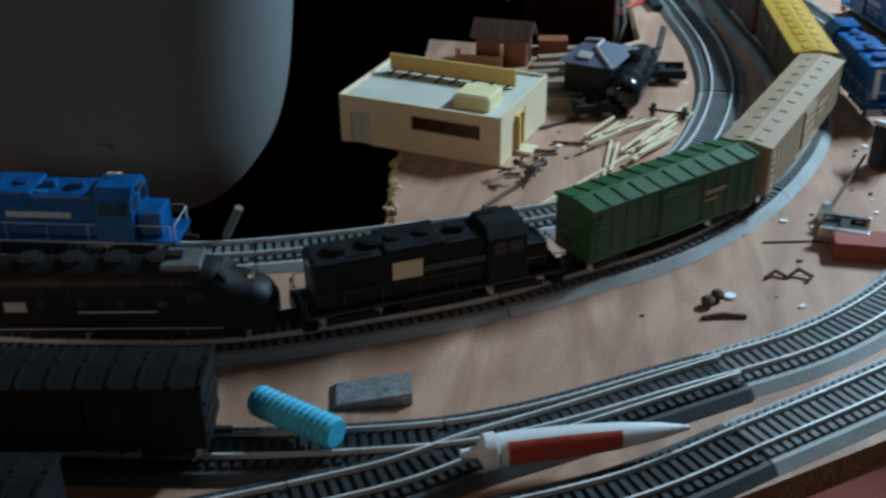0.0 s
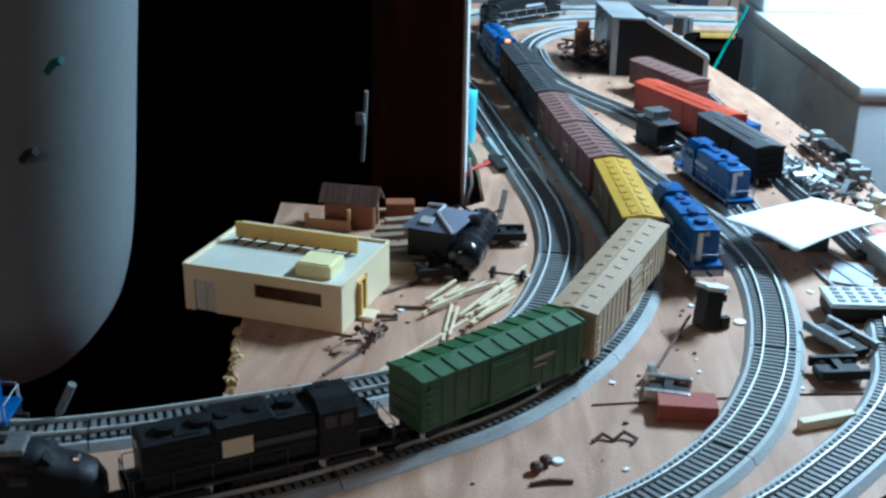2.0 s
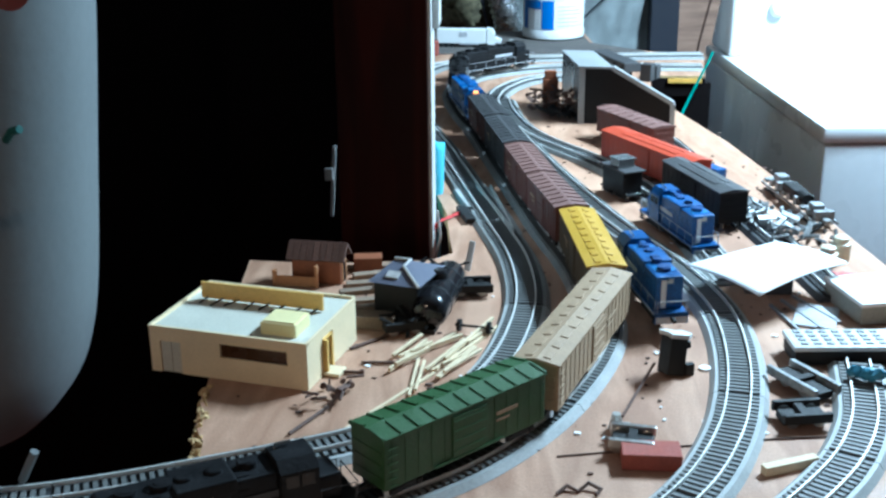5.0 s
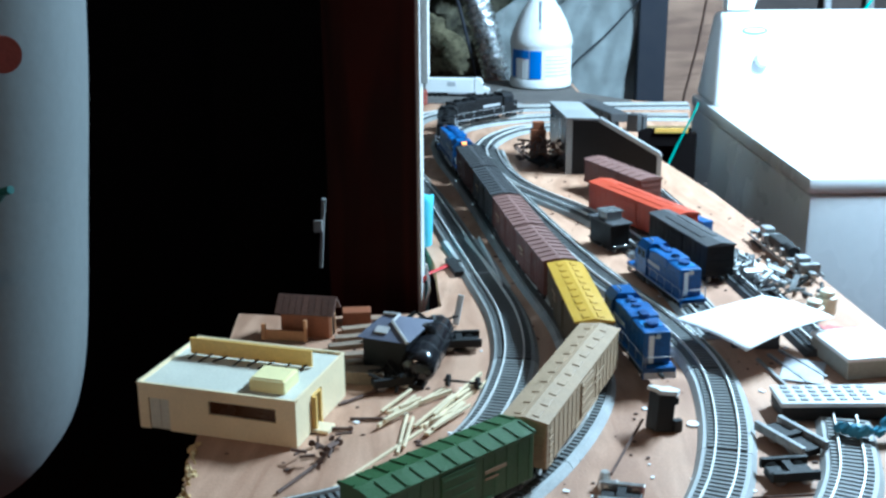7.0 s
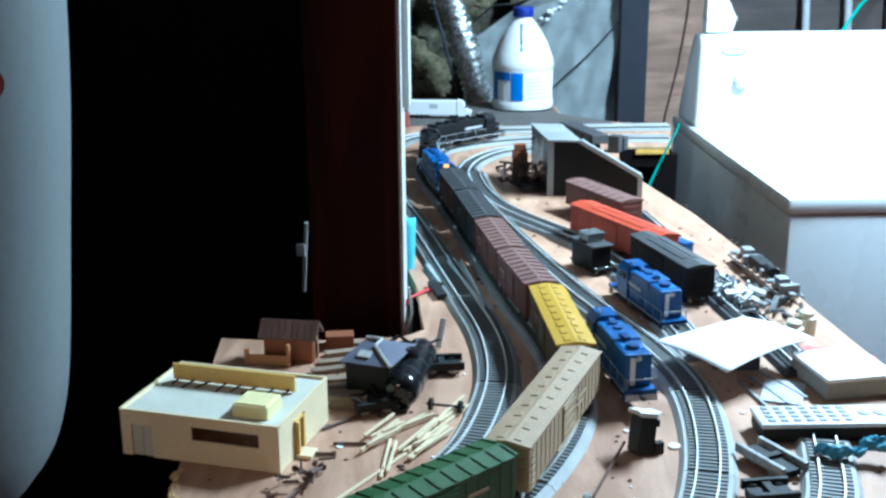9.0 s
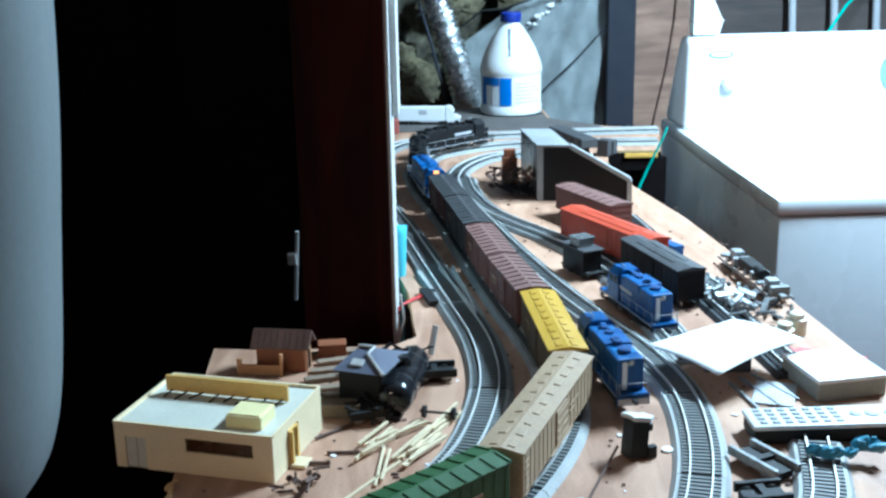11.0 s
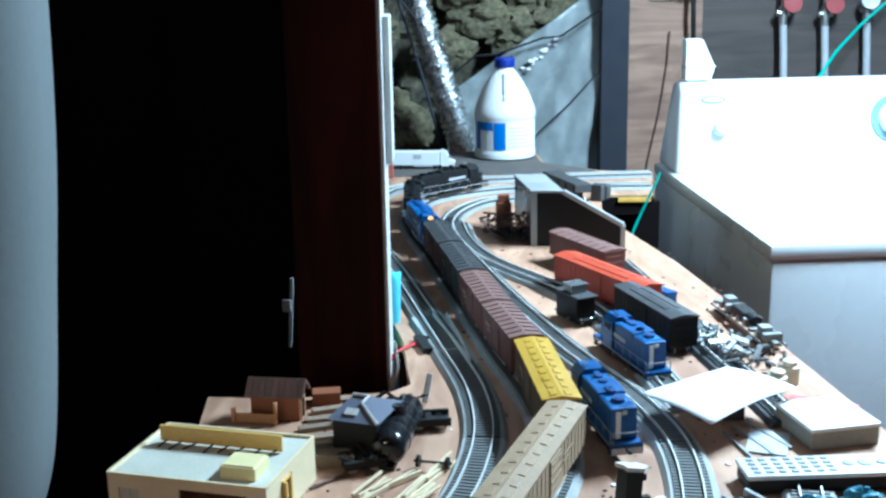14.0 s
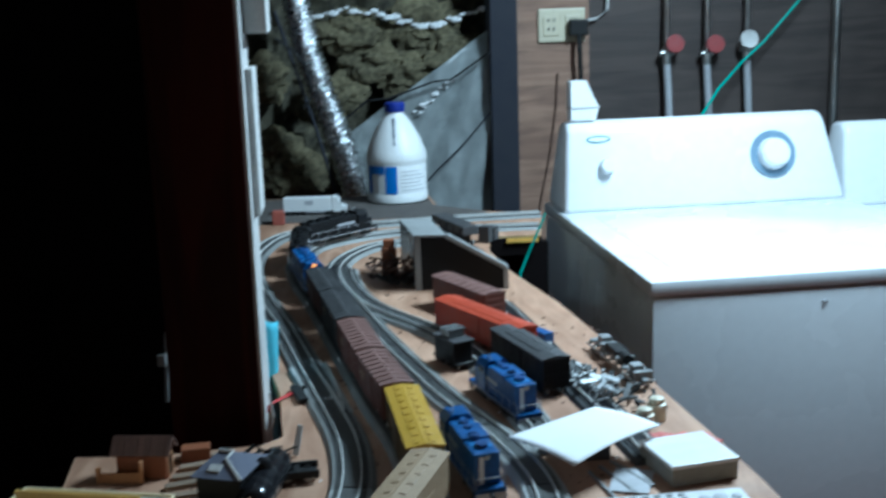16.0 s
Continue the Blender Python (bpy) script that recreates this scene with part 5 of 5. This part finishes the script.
# pine strips
STICKS = [((-0.099, 0.747), (-0.037, 0.844)), ((-0.073, 0.844), (-0.048, 0.890)), ((-0.072, 0.869), (-0.050, 0.912)), ((-0.052, 0.878), (-0.021, 0.922)), ((-0.034, 0.832), (-0.005, 0.891)),
          ((-0.029, 0.861), (0.010, 0.946)), ((-0.055, 0.803), (-0.051, 0.871)), ((-0.062, 0.868), (-0.046, 0.902)), ((-0.044, 0.842), (-0.014, 0.902)), ((-0.036, 0.848), (-0.020, 0.880)), ((-0.016, 0.890), (0.004, 0.938))]
STICKS += [((a[0] + 0.0046, a[1] + 0.006), (b[0] + 0.0052, b[1] - 0.009)) for a, b in STICKS[1:]]
for k, (a, b) in enumerate(STICKS):
    ln_ = math.dist(a, b) / 2
    w_ = 0.0022 if k == 4 else 0.0012
    tagged(solid("pine_strip", box(nb(), -ln_, ln_, -w_, w_, 0, 0.0022 + 0.0012 * (k % 2), between(a, b, 0.0004 + 0.0019 * (k % 3)), 0.0003), PINE), "pale pine strip lying in a scattered bundle", "wood strip", "scattered pine strips")
for a, b in (((-0.097, 0.862), (-0.065, 0.862)), ((-0.113, 0.845), (-0.093, 0.843)), ((-0.109, 0.889), (-0.080, 0.917)), ((-0.137, 0.741), (-0.112, 0.788))):
    ln_ = math.dist(a, b) / 2
    tagged(solid("dark_rod", cyl(cyl(nb(), 0.0014, -ln_, ln_, between(a, b, 0.0018) @ pose(0, 0, 0, 0, 90), 8), 0.0022, ln_ - 0.003, ln_, between(a, b, 0.0024) @ pose(0, 0, 0, 0, 90), 8), RUST), "thin dark metal rod on the board", "rod", "loose rods")

# hut with planks
hut = thing("model_hut", pose(-0.156, 1.055, 0.0003, 0, 0, -9), "rust-brown model hut with a plank roof", "model building")
bm = prism(nb(), [(-0.011, 0), (0.011, 0), (0.011, 0.024), (0, 0.036), (-0.011, 0.024)], -0.024, 0.024, pose(0, 0, 0, 90, 0, 90))
part("wall_shell", bm, HUT_WALL, hut)
for s_ in (-1, 1):
    rf = part("roof_slope", box(nb(), -0.029, 0.029, 0.0, 0.0195, 0.0, 0.0016, Matrix.Translation((0, 0, 0.0372)) @ Matrix.Rotation(radians(90 - 90 * s_), 4, "Z") @ Matrix.Rotation(radians(-46), 4, "X")), HUT_ROOF, hut)
    for k in range(9):
        part("roof_plank", box(nb(), -0.029 + k * 0.00645, -0.0233 + k * 0.00645, 0.0, 0.0198, 0.0016, 0.0024, Matrix.Translation((0, 0, 0.0372)) @ Matrix.Rotation(radians(90 - 90 * s_), 4, "Z") @ Matrix.Rotation(radians(-46), 4, "X")), HUT_ROOF, rf)
OCHRE_RED = mat("pale_orange_trim", (0.42, 0.20, 0.09), 0.6, var=0.15)
part("door_frame", box(box(box(nb(), 0.0242, 0.0252, -0.007, -0.005, 0, 0.022), 0.0242, 0.0252, 0.005, 0.007, 0, 0.022), 0.0242, 0.0252, -0.007, 0.007, 0.020, 0.022), OCHRE_RED, hut)
part("door", box(nb(), 0.0236, 0.0244, -0.005, 0.005, 0, 0.020), DARK, hut)
part("fence_panel", box(box(nb(), -0.038, 0.004, -0.022, -0.0206, 0, 0.010), 0.002, 0.005, -0.024, -0.020, 0, 0.022, None, 0.0004), OCHRE_RED, hut)
part("fence_post", box(nb(), -0.040, -0.036, -0.024, -0.020, 0, 0.016, None, 0.0004), OCHRE_RED, hut)
for k in range(7):
    x, y = -0.127 + 0.004 * (k % 3), 0.955 + 0.022 * k
    tagged(solid("deck_plank", box(nb(), -0.024, 0.024, -0.0048, 0.0048, 0.0004, 0.0036 + 0.001 * (k % 2), pose(x + 0.018, y, 0, 0, 0, 12 + 5 * (k % 2)), 0.0004), mat("weathered_plank", (0.24, 0.17, 0.115), 0.8, var=0.25, vary=0.2) if k == 0 else bpy.data.materials["weathered_plank"]), "weathered plank lying behind the cream office", "plank", "loose planks")
tagged(solid("plank_box", box(nb(), -0.022, 0.022, -0.009, 0.009, 0.0004, 0.012, pose(-0.096, 0.941, 0, 0, 0, -6), 0.0008), bpy.data.materials["weathered_plank"]), "small weathered wooden crate beside the office", "crate")
tagged(solid("hut_crate", box(nb(), -0.014, 0.014, -0.009, 0.009, 0.0004, 0.014, pose(-0.112, 1.085, 0, 0, 0, 6), 0.0008), HUT_WALL), "small dark crate beside the hut", "crate")

# black depot with grey hip roof, tipped, and black tank car
dp = thing("model_depot", pose(-0.066, 0.972, 0.0003, 0, 0, -22), "black model depot with a tipped grey hip roof", "model building")
part("wall_shell", box(nb(), -0.021, 0.021, -0.024, 0.024, 0, 0.036, None, 0.001), BLACK, dp)
bm = nb()
e = [bm.verts.new(p) for p in ((-0.025, -0.028, 0.036), (0.025, -0.028, 0.0365), (0.025, 0.028, 0.039), (-0.025, 0.028, 0.0385))]
r0, r1 = bm.verts.new((0, -0.006, 0.0455)), bm.verts.new((0, 0.008, 0.047))
for f in ((e[0], e[1], r0), (e[1], e[2], r1, r0), (e[2], e[3], r1), (e[3], e[0], r0, r1), (e[3], e[2], e[1], e[0])):
    bm.faces.new(f)
hr = part("roof", bm, ROOF_GREY, dp, "slate-grey hip roof")
part("ridge_strip", tube(nb(), [(0.0245, -0.0275, 0.0372), (0.0, -0.006, 0.0462), (0.0, 0.008, 0.0477), (-0.0245, 0.0275, 0.0392)], 0.0016, 5), TRIM, hr)
part("roof_patch", box(nb(), -0.006, 0.006, -0.004, 0.004, 0, 0.0012, Matrix.Translation((-0.005, -0.017, 0.0412)) @ Euler((radians(23), 0, 0)).to_matrix().to_4x4()), TRIM, hr)
tk = thing("tank_car", between((-0.046, 0.925), (-0.028, 1.028), 0.0003) @ Matrix.Diagonal((0.84, 0.95, 0.95, 1)), "glossy black tank car lying beside the depot", "train car", "parked stock")
GLOSS = mat("gloss_black", (0.012, 0.012, 0.014), 0.14, var=0.1, bump=0.03)
bm = nb()
m = pose(0, 0, 0.018, 0, 90)
lathe(bm, [(0.006, -0.062), (0.012, -0.060), (0.016, -0.054), (0.0168, -0.048), (0.0168, 0.048), (0.016, 0.054), (0.012, 0.060), (0.006, 0.062)], 28, m)
part("tank", bm, GLOSS, tk, "", True)
part("dome", lathe(nb(), [(0.008, 0.0), (0.008, 0.006), (0.006, 0.0085)], 18, pose(0, 0, 0.0335)), GLOSS, tk, "", True)
for x in (-0.030, 0.0, 0.030):
    part("tank_band", lathe(nb(), [(0.0171, -0.001), (0.0174, -0.0005), (0.0174, 0.0005), (0.0171, 0.001)], 28, pose(x, 0, 0.018, 0, 90)), UNDER, tk)
part("underframe", box(nb(), -0.064, 0.064, -0.007, 0.007, 0.0, 0.004), UNDER, tk)
tagged(solid("white_lever", box(nb(), -0.003, 0.003, -0.002, 0.002, 0, 0.030, pose(-0.014, 1.075, 0.002, -25, 12, 0), 0.001), TRIM), "small white plastic post beside the tank car", "post")
pile("depot_scrap", -0.072, 0.935, -0.040, 0.928, 26, 0.020, UNDER, "black broken parts at the foot of the depot", 41, 40, 0.006)
pile("depot_rear_scrap", -0.085, 1.030, -0.030, 1.075, 26, 0.020, UNDER, "black broken parts behind the depot", 42, 40, 0.010)

# black stand with pale top and rod
bs = thing("switch_stand", pose(0.150, 0.848, 0.0003, 0, 0, 22) @ Matrix.Diagonal((0.85, 0.8, 1, 1)), "black switch machine with a pale torn top", "switch machine")
part("case", box(nb(), -0.009, 0.009, -0.010, 0.010, 0, 0.031, pose(0, 0, 0, -8, 10), 0.001), UNDER, bs)
part("top_label", prism(nb(), [(-0.013, -0.015), (0.004, -0.018), (0.009, -0.012), (0.016, -0.004), (0.013, 0.012), (0.004, 0.008), (-0.004, 0.014), (-0.012, 0.010), (-0.009, -0.002)], 0.0312, 0.0345, pose(0, 0, 0, -8, 10)), mat("torn_grey_card", (0.62, 0.62, 0.60), 0.8), bs)
part("arm", box(nb(), 0.010, 0.022, 0.002, 0.007, 0.018, 0.024, None, 0.001), UNDER, bs)
part("foot", box(nb(), 0.010, 0.019, -0.012, -0.005, 0.0, 0.010, None, 0.001), UNDER, bs)
tagged(solid("control_rod", tube(nb(), [(0.103, 0.769, 0.003), (0.122, 0.815, 0.005), (0.136, 0.842, 0.012)], 0.0012, 6), RUST), "thin brown rod leading to the switch machine", "rod")
tagged(solid("red_block", box(nb(), -0.020, 0.020, -0.011, 0.011, 0.0003, 0.012, between((0.096, 0.708), (0.134, 0.706), 0.0), 0.0008), BRICK), "brick-red plastic block on the board", "block")
tagged(solid("foil_scrap", box(cyl(nb(), 0.006, 0.0, 0.012, pose(0.097, 0.756, 0.0003), 9, 0.003), 0.092, 0.106, 0.742, 0.752, 0.0, 0.008, None, 0.001), STEEL), "small bright metal fitting beside the red block", "fitting")
tagged(solid("short_stick", box(nb(), -0.021, 0.021, -0.0034, 0.0034, 0.0003, 0.007, between((0.187, 0.692), (0.227, 0.708), 0.0), 0.0005), PINE), "short square stick of raw wood", "stick")
tagged(solid("board_seam", tube(nb(), [(0.052, 0.714, 0.0004), (0.084, 0.720, 0.0004), (0.152, 0.732, 0.0004)], 0.0010, 5), RUST), "thin dark wire lying across the board", "wire")
tagged(solid("board_wire", tube(nb(), [(0.196, 0.740, 0.0004), (0.225, 0.743, 0.0008), (0.262, 0.747, 0.0004)], 0.0010, 5), RUST), "thin dark wire lying across the board", "wire")

# wires and cloth at the post
tagged(solid("red_wire", tube(nb(), [(-0.062, 1.232, -0.012), (-0.046, 1.232, 0.002), (-0.030, 1.250, 0.003), (-0.014, 1.268, 0.003)], 0.0013, 6), REDWIRE), "thin red wire running to the inner track", "wire", "feeder wires")
tagged(solid("red_wire", tube(nb(), [(-0.062, 1.226, -0.020), (-0.044, 1.236, 0.002), (-0.028, 1.258, 0.003), (-0.014, 1.276, 0.003)], 0.0013, 6), REDWIRE), "thin red wire running to the inner track", "wire", "feeder wires")
tagged(solid("track_terminal", box(nb(), -0.018, 0.002, 1.262, 1.276, 0.0003, 0.006, None, 0.0008), UNDER), "black terminal clip beside the inner track", "terminal")
bm = sheet(nb(), [(-0.078, 1.300, -0.16), (-0.052, 1.345, -0.14), (-0.045, 1.36, 0.060), (-0.068, 1.300, 0.082)], 8, 20, lambda u, v: 0.006 * math.sin(8 * u + 5 * v))
ob = solid("cyan_cloth", bm, CYAN, True)
ob.modifiers.new("thick", "SOLIDIFY").thickness = 0.002
tagged(ob, "cyan cloth hanging behind the dark post", "cloth")
tagged(solid("thin_cord", tube(nb(), [(-0.0475, 1.215, 0.02), (-0.044, 1.215, -0.01), (-0.052, 1.213, -0.04), (-0.055, 1.212, -0.10)], 0.0016, 6), TRIM), "pale cord hanging beside the dark post", "cord")
la = thing("latch_hook", pose(-0.176, 1.337, 0.02), "white metal latch on the shaded panel", "latch")
part("strip", box(nb(), -0.0022, 0.0022, -0.004, 0, -0.045, 0.042, pose(0, 0, 0, 0, 4), 0.0008), TRIM, la)
part("catch", box(nb(), -0.010, 0.001, -0.006, -0.0005, 0.0, 0.016, None, 0.002), TRIM, la)
tagged(solid("pale_strip", tube(nb(), [(-0.302, 0.660, 0.0012), (-0.297, 0.659, 0.012), (-0.286, 0.657, 0.033)], 0.0030, 7), GREY_WALL, True), "pale rolled strip standing under the grey panel", "strip")
# highlight on the panel edge, made as a pale sliver
tagged(solid("panel_edge_glint", box(nb(), -0.3075, -0.3045, 1.396, 1.3995, 0.325, 0.375), TRIM), "pale sliver standing in for an edge highlight on the dark panelling", "nick")
for x, z, mt, lab in ((-0.301, 0.2265, mat("dark_green_pin", (0.01, 0.09, 0.08), 0.4), "green push pin stuck in the grey panel"), (-0.325, 0.1655, UNDER, "dark push pin stuck in the grey panel")):
    tagged(solid("push_pin", tube(nb(), [(x - 0.012, 0.742, z - 0.010), (x - 0.004, 0.733, z - 0.002), (x + 0.004, 0.727, z + 0.001)], 0.0028, 8), mt), lab, "push pin", "push pins")
tagged(solid("red_sticker", cyl(nb(), 0.012, 0, 0.0012, pose(-0.297, 0.7385, 0.313, 90, 0, 26), 24), mat("faded_red", (0.22, 0.06, 0.055), 0.8)), "faded red round sticker on the grey panel", "sticker")

# ---- dark near corner of the board ----
gt = thing("glue_tube", between((-0.100, 0.449), (-0.004, 0.481), 0.0185), "white and orange glue tube lying across the rails", "tube")
part("tube_body", lathe(nb(), [(0.0078, -0.046), (0.0082, -0.040), (0.0080, -0.010), (0.0064, 0.015), (0.0040, 0.035), (0.0012, 0.049)], 20, pose(0, 0, 0, 0, 90)), WHITE, gt, "", True)
part("cap", lathe(nb(), [(0.0022, -0.064), (0.0030, -0.056), (0.0088, -0.0525), (0.0090, -0.047), (0.0075, -0.0462)], 16, pose(0, 0, 0, 0, 90)), WHITE, gt, "", True)
b_ = nb()
vs = [[b_.verts.new((x, -0.0083 * k * math.sin(radians(a)), 0.0083 * k * -math.cos(radians(a)))) for x, k in ((-0.042, 1.0), (-0.012, 0.985), (0.014, 0.80))] for a in range(50, 155, 10)]
for p_, q_ in zip(vs, vs[1:]):
    for i in range(2):
        b_.faces.new((p_[i], p_[i + 1], q_[i + 1], q_[i]))
ob = part("print_band", b_, ORANGE, gt, "orange printed band")
bcy = thing("blue_bundle", between((-0.222, 0.474), (-0.172, 0.450), 0.0195), "light blue wound coil lying on the track", "coil")
for k in range(13):
    part("winding", lathe(nb(), [(0.0070, -0.002), (0.0082, -0.0008), (0.0082, 0.0008), (0.0070, 0.002)], 16, pose(-0.023 + k * 0.0038, 0, 0, 0, 90)), mat("light_blue_thread", (0.10, 0.46, 0.66), 0.6, var=0.2) if k == 0 else bpy.data.materials["light_blue_thread"], bcy)
part("core", cyl(nb(), 0.0070, -0.026, 0.026, pose(0, 0, 0, 0, 90), 16), bpy.data.materials["light_blue_thread"], bcy)
tagged(solid("grey_wedge", prism(nb(), [(-0.022, 0.0), (0.022, 0.0), (0.022, 0.0075), (-0.018, 0.003)], -0.010, 0.010, between((-0.188, 0.505), (-0.152, 0.514), 0.0004) @ pose(0, 0, 0, 90)), SCRAP_GREY), "grey plastic wedge beside the track", "wedge")
boxcar(between((-0.315, 0.449), (-0.228, 0.462), 0.0098) @ pose(-0.035, -0.014, 0), 0.150, BLACK, BLACK, "black boxcar standing in the dark corner", 10, "rib", 0.045, False, "parked stock")
boxcar(between((-0.40, 0.362), (-0.256, 0.378), 0.0098) @ pose(-0.02, -0.012, 0), 0.150, BLACK, BLACK, "black boxcar with a cream patch in the corner", 10, "rib", 0.040, True, "parked stock")

# crumbs and dust on the board
rng = random.Random(77)
bm = nb()
for k in range(420):
    x, y = rng.uniform(-0.19, 0.38), rng.uniform(0.60, 1.75)
    if x > 0.40 - 0.05 * (y - 1) or (y > 1.1 and x < -0.02) or (y < 0.78 and x > 0.2):
        continue
    r_ = rng.uniform(0.0006, 0.0019)
    bmesh.ops.create_icosphere(bm, subdivisions=1, radius=r_, matrix=Matrix.Translation((x, y, r_ * 0.5)) @ Matrix.Diagonal((rng.uniform(0.8, 2.2), 1, 0.6, 1)) @ Matrix.Rotation(rng.uniform(0, 6), 4, "Z"))
tagged(solid("dark_crumbs", bm, RUST), "dark crumbs and dust scattered on the board", "crumbs", "", "stuff")
bm = nb()
for k in range(60):
    x, y = rng.uniform(-0.10, 0.30), rng.uniform(0.60, 1.5)
    if (y > 1.1 and x < 0.0) or (y < 0.72 and x > 0.12):
        continue
    bmesh.ops.create_cube(bm, size=rng.uniform(0.0015, 0.004), matrix=Matrix.Translation((x, y, 0.0008)) @ Matrix.Rotation(rng.uniform(0, 6), 4, "Z") @ Matrix.Diagonal((1.4, 1, 0.3, 1)))
tagged(solid("pale_crumbs", bm, PAPER), "pale paper crumbs scattered on the board", "crumbs", "", "stuff")
for x, y, r_, lab, mt in ((0.179, 0.857, 0.0048, "white round chip on the board", PAPER), (0.026, 0.640, 0.0036, "small pale chip on the board", PAPER)):
    tagged(solid("paper_chip", cyl(nb(), r_, 0.0003, 0.0018, pose(x, y, 0), 12), mt), lab, "chip", "board chips")
tagged(solid("twisted_wire", tube(nb(), [(0.049, 0.665, 0.001), (0.056, 0.672, 0.003), (0.063, 0.668, 0.001), (0.070, 0.674, 0.004), (0.078, 0.669, 0.002), (0.074, 0.664, 0.001)], 0.0014, 6), RUST), "twisted brown wire scrap on the board", "wire")
for x, y, lab in ((0.012, 0.628, "dark screw head on the board"), (0.018, 0.636, "brown rivet lying on the board")):
    tagged(solid("small_screw", lathe(nb(), [(0.0015, 0.0003), (0.0040, 0.002), (0.0042, 0.005), (0.002, 0.007)], 10, pose(x, y, 0)), RUST), lab, "screw", "loose screws")
tagged(solid("bent_pin", tube(nb(), [(0.008, 0.612, 0.001), (0.020, 0.616, 0.002), (0.034, 0.617, 0.001)], 0.0016, 6), RUST), "bent brown pin on the board", "pin")

# broken edge of the board: lumps of chipboard and splinters
rng = random.Random(5)
bm = nb()
for k in range(280):
    t = k / 279
    x, y = -0.214 + 0.018 * t, 0.817 - 0.125 * t
    r_ = rng.uniform(0.0011, 0.0036)
    bmesh.ops.create_icosphere(bm, subdivisions=1, radius=r_, matrix=Matrix.Translation((x + rng.uniform(-0.003, 0.004), y + rng.uniform(-0.003, 0.003), rng.uniform(-0.018, 0.001))) @ Euler((rng.uniform(0, 3), rng.uniform(0, 3), rng.uniform(0, 3))).to_matrix().to_4x4() @ Matrix.Diagonal((1.5, 0.8, 0.5, 1)))
tagged(solid("chipboard_splinters", bm, BOARD_EDGE), "ragged golden chipboard splinters along the broken edge", "splinters", "", "stuff")
tagged(solid("splinter", box(nb(), -0.009, 0.009, -0.002, 0.002, -0.001, 0.002, pose(-0.206, 0.692, 0.0006, 0, 0, -20), 0.0006), PINE), "pale wood splinter at the broken board corner", "splinter")

# switch plates on the inner track
tp = thing("turnout", pose(0.006, 1.262, 0.0, 0, 0, 104), "grey turnout plate set into the inner track", "turnout")
part("plate", prism(nb(), [(-0.09, -0.017), (0.09, -0.030), (0.09, 0.017), (-0.09, 0.017)], 0.0053, 0.0060), ROADBED, tp)
for a in (-0.009, -0.0265):
    part("point_rail", sweep(nb(), [Vector((-0.085, -0.0085, 0)), Vector((0.0, (a - 0.0085) / 2 - 0.002, 0)), Vector((0.088, a - 0.001, 0))], [Vector((0, 1, 0))] * 3, [(-0.0006, 0.006), (0.0006, 0.006), (0.0006, 0.0098), (-0.0006, 0.0098)]), RAIL, tp)
part("switch_motor", box(nb(), -0.030, 0.022, 0.019, 0.030, 0.0003, 0.007, None, 0.001), UNDER, tp)

# darker strip laid over the board under the jug at the far edge
tagged(solid("dark_far_strip", prism(nb(), [(-0.165, 2.315), (0.33, 2.315), (0.325, 2.345), (0.228, 2.445), (0.218, 2.60), (-0.165, 2.60)], 0.0003, 0.0022), mat("dark_far_surface", (0.10, 0.088, 0.08), 0.95, var=0.4, scale=30)), "dark strip covering the far edge of the board", "felt")
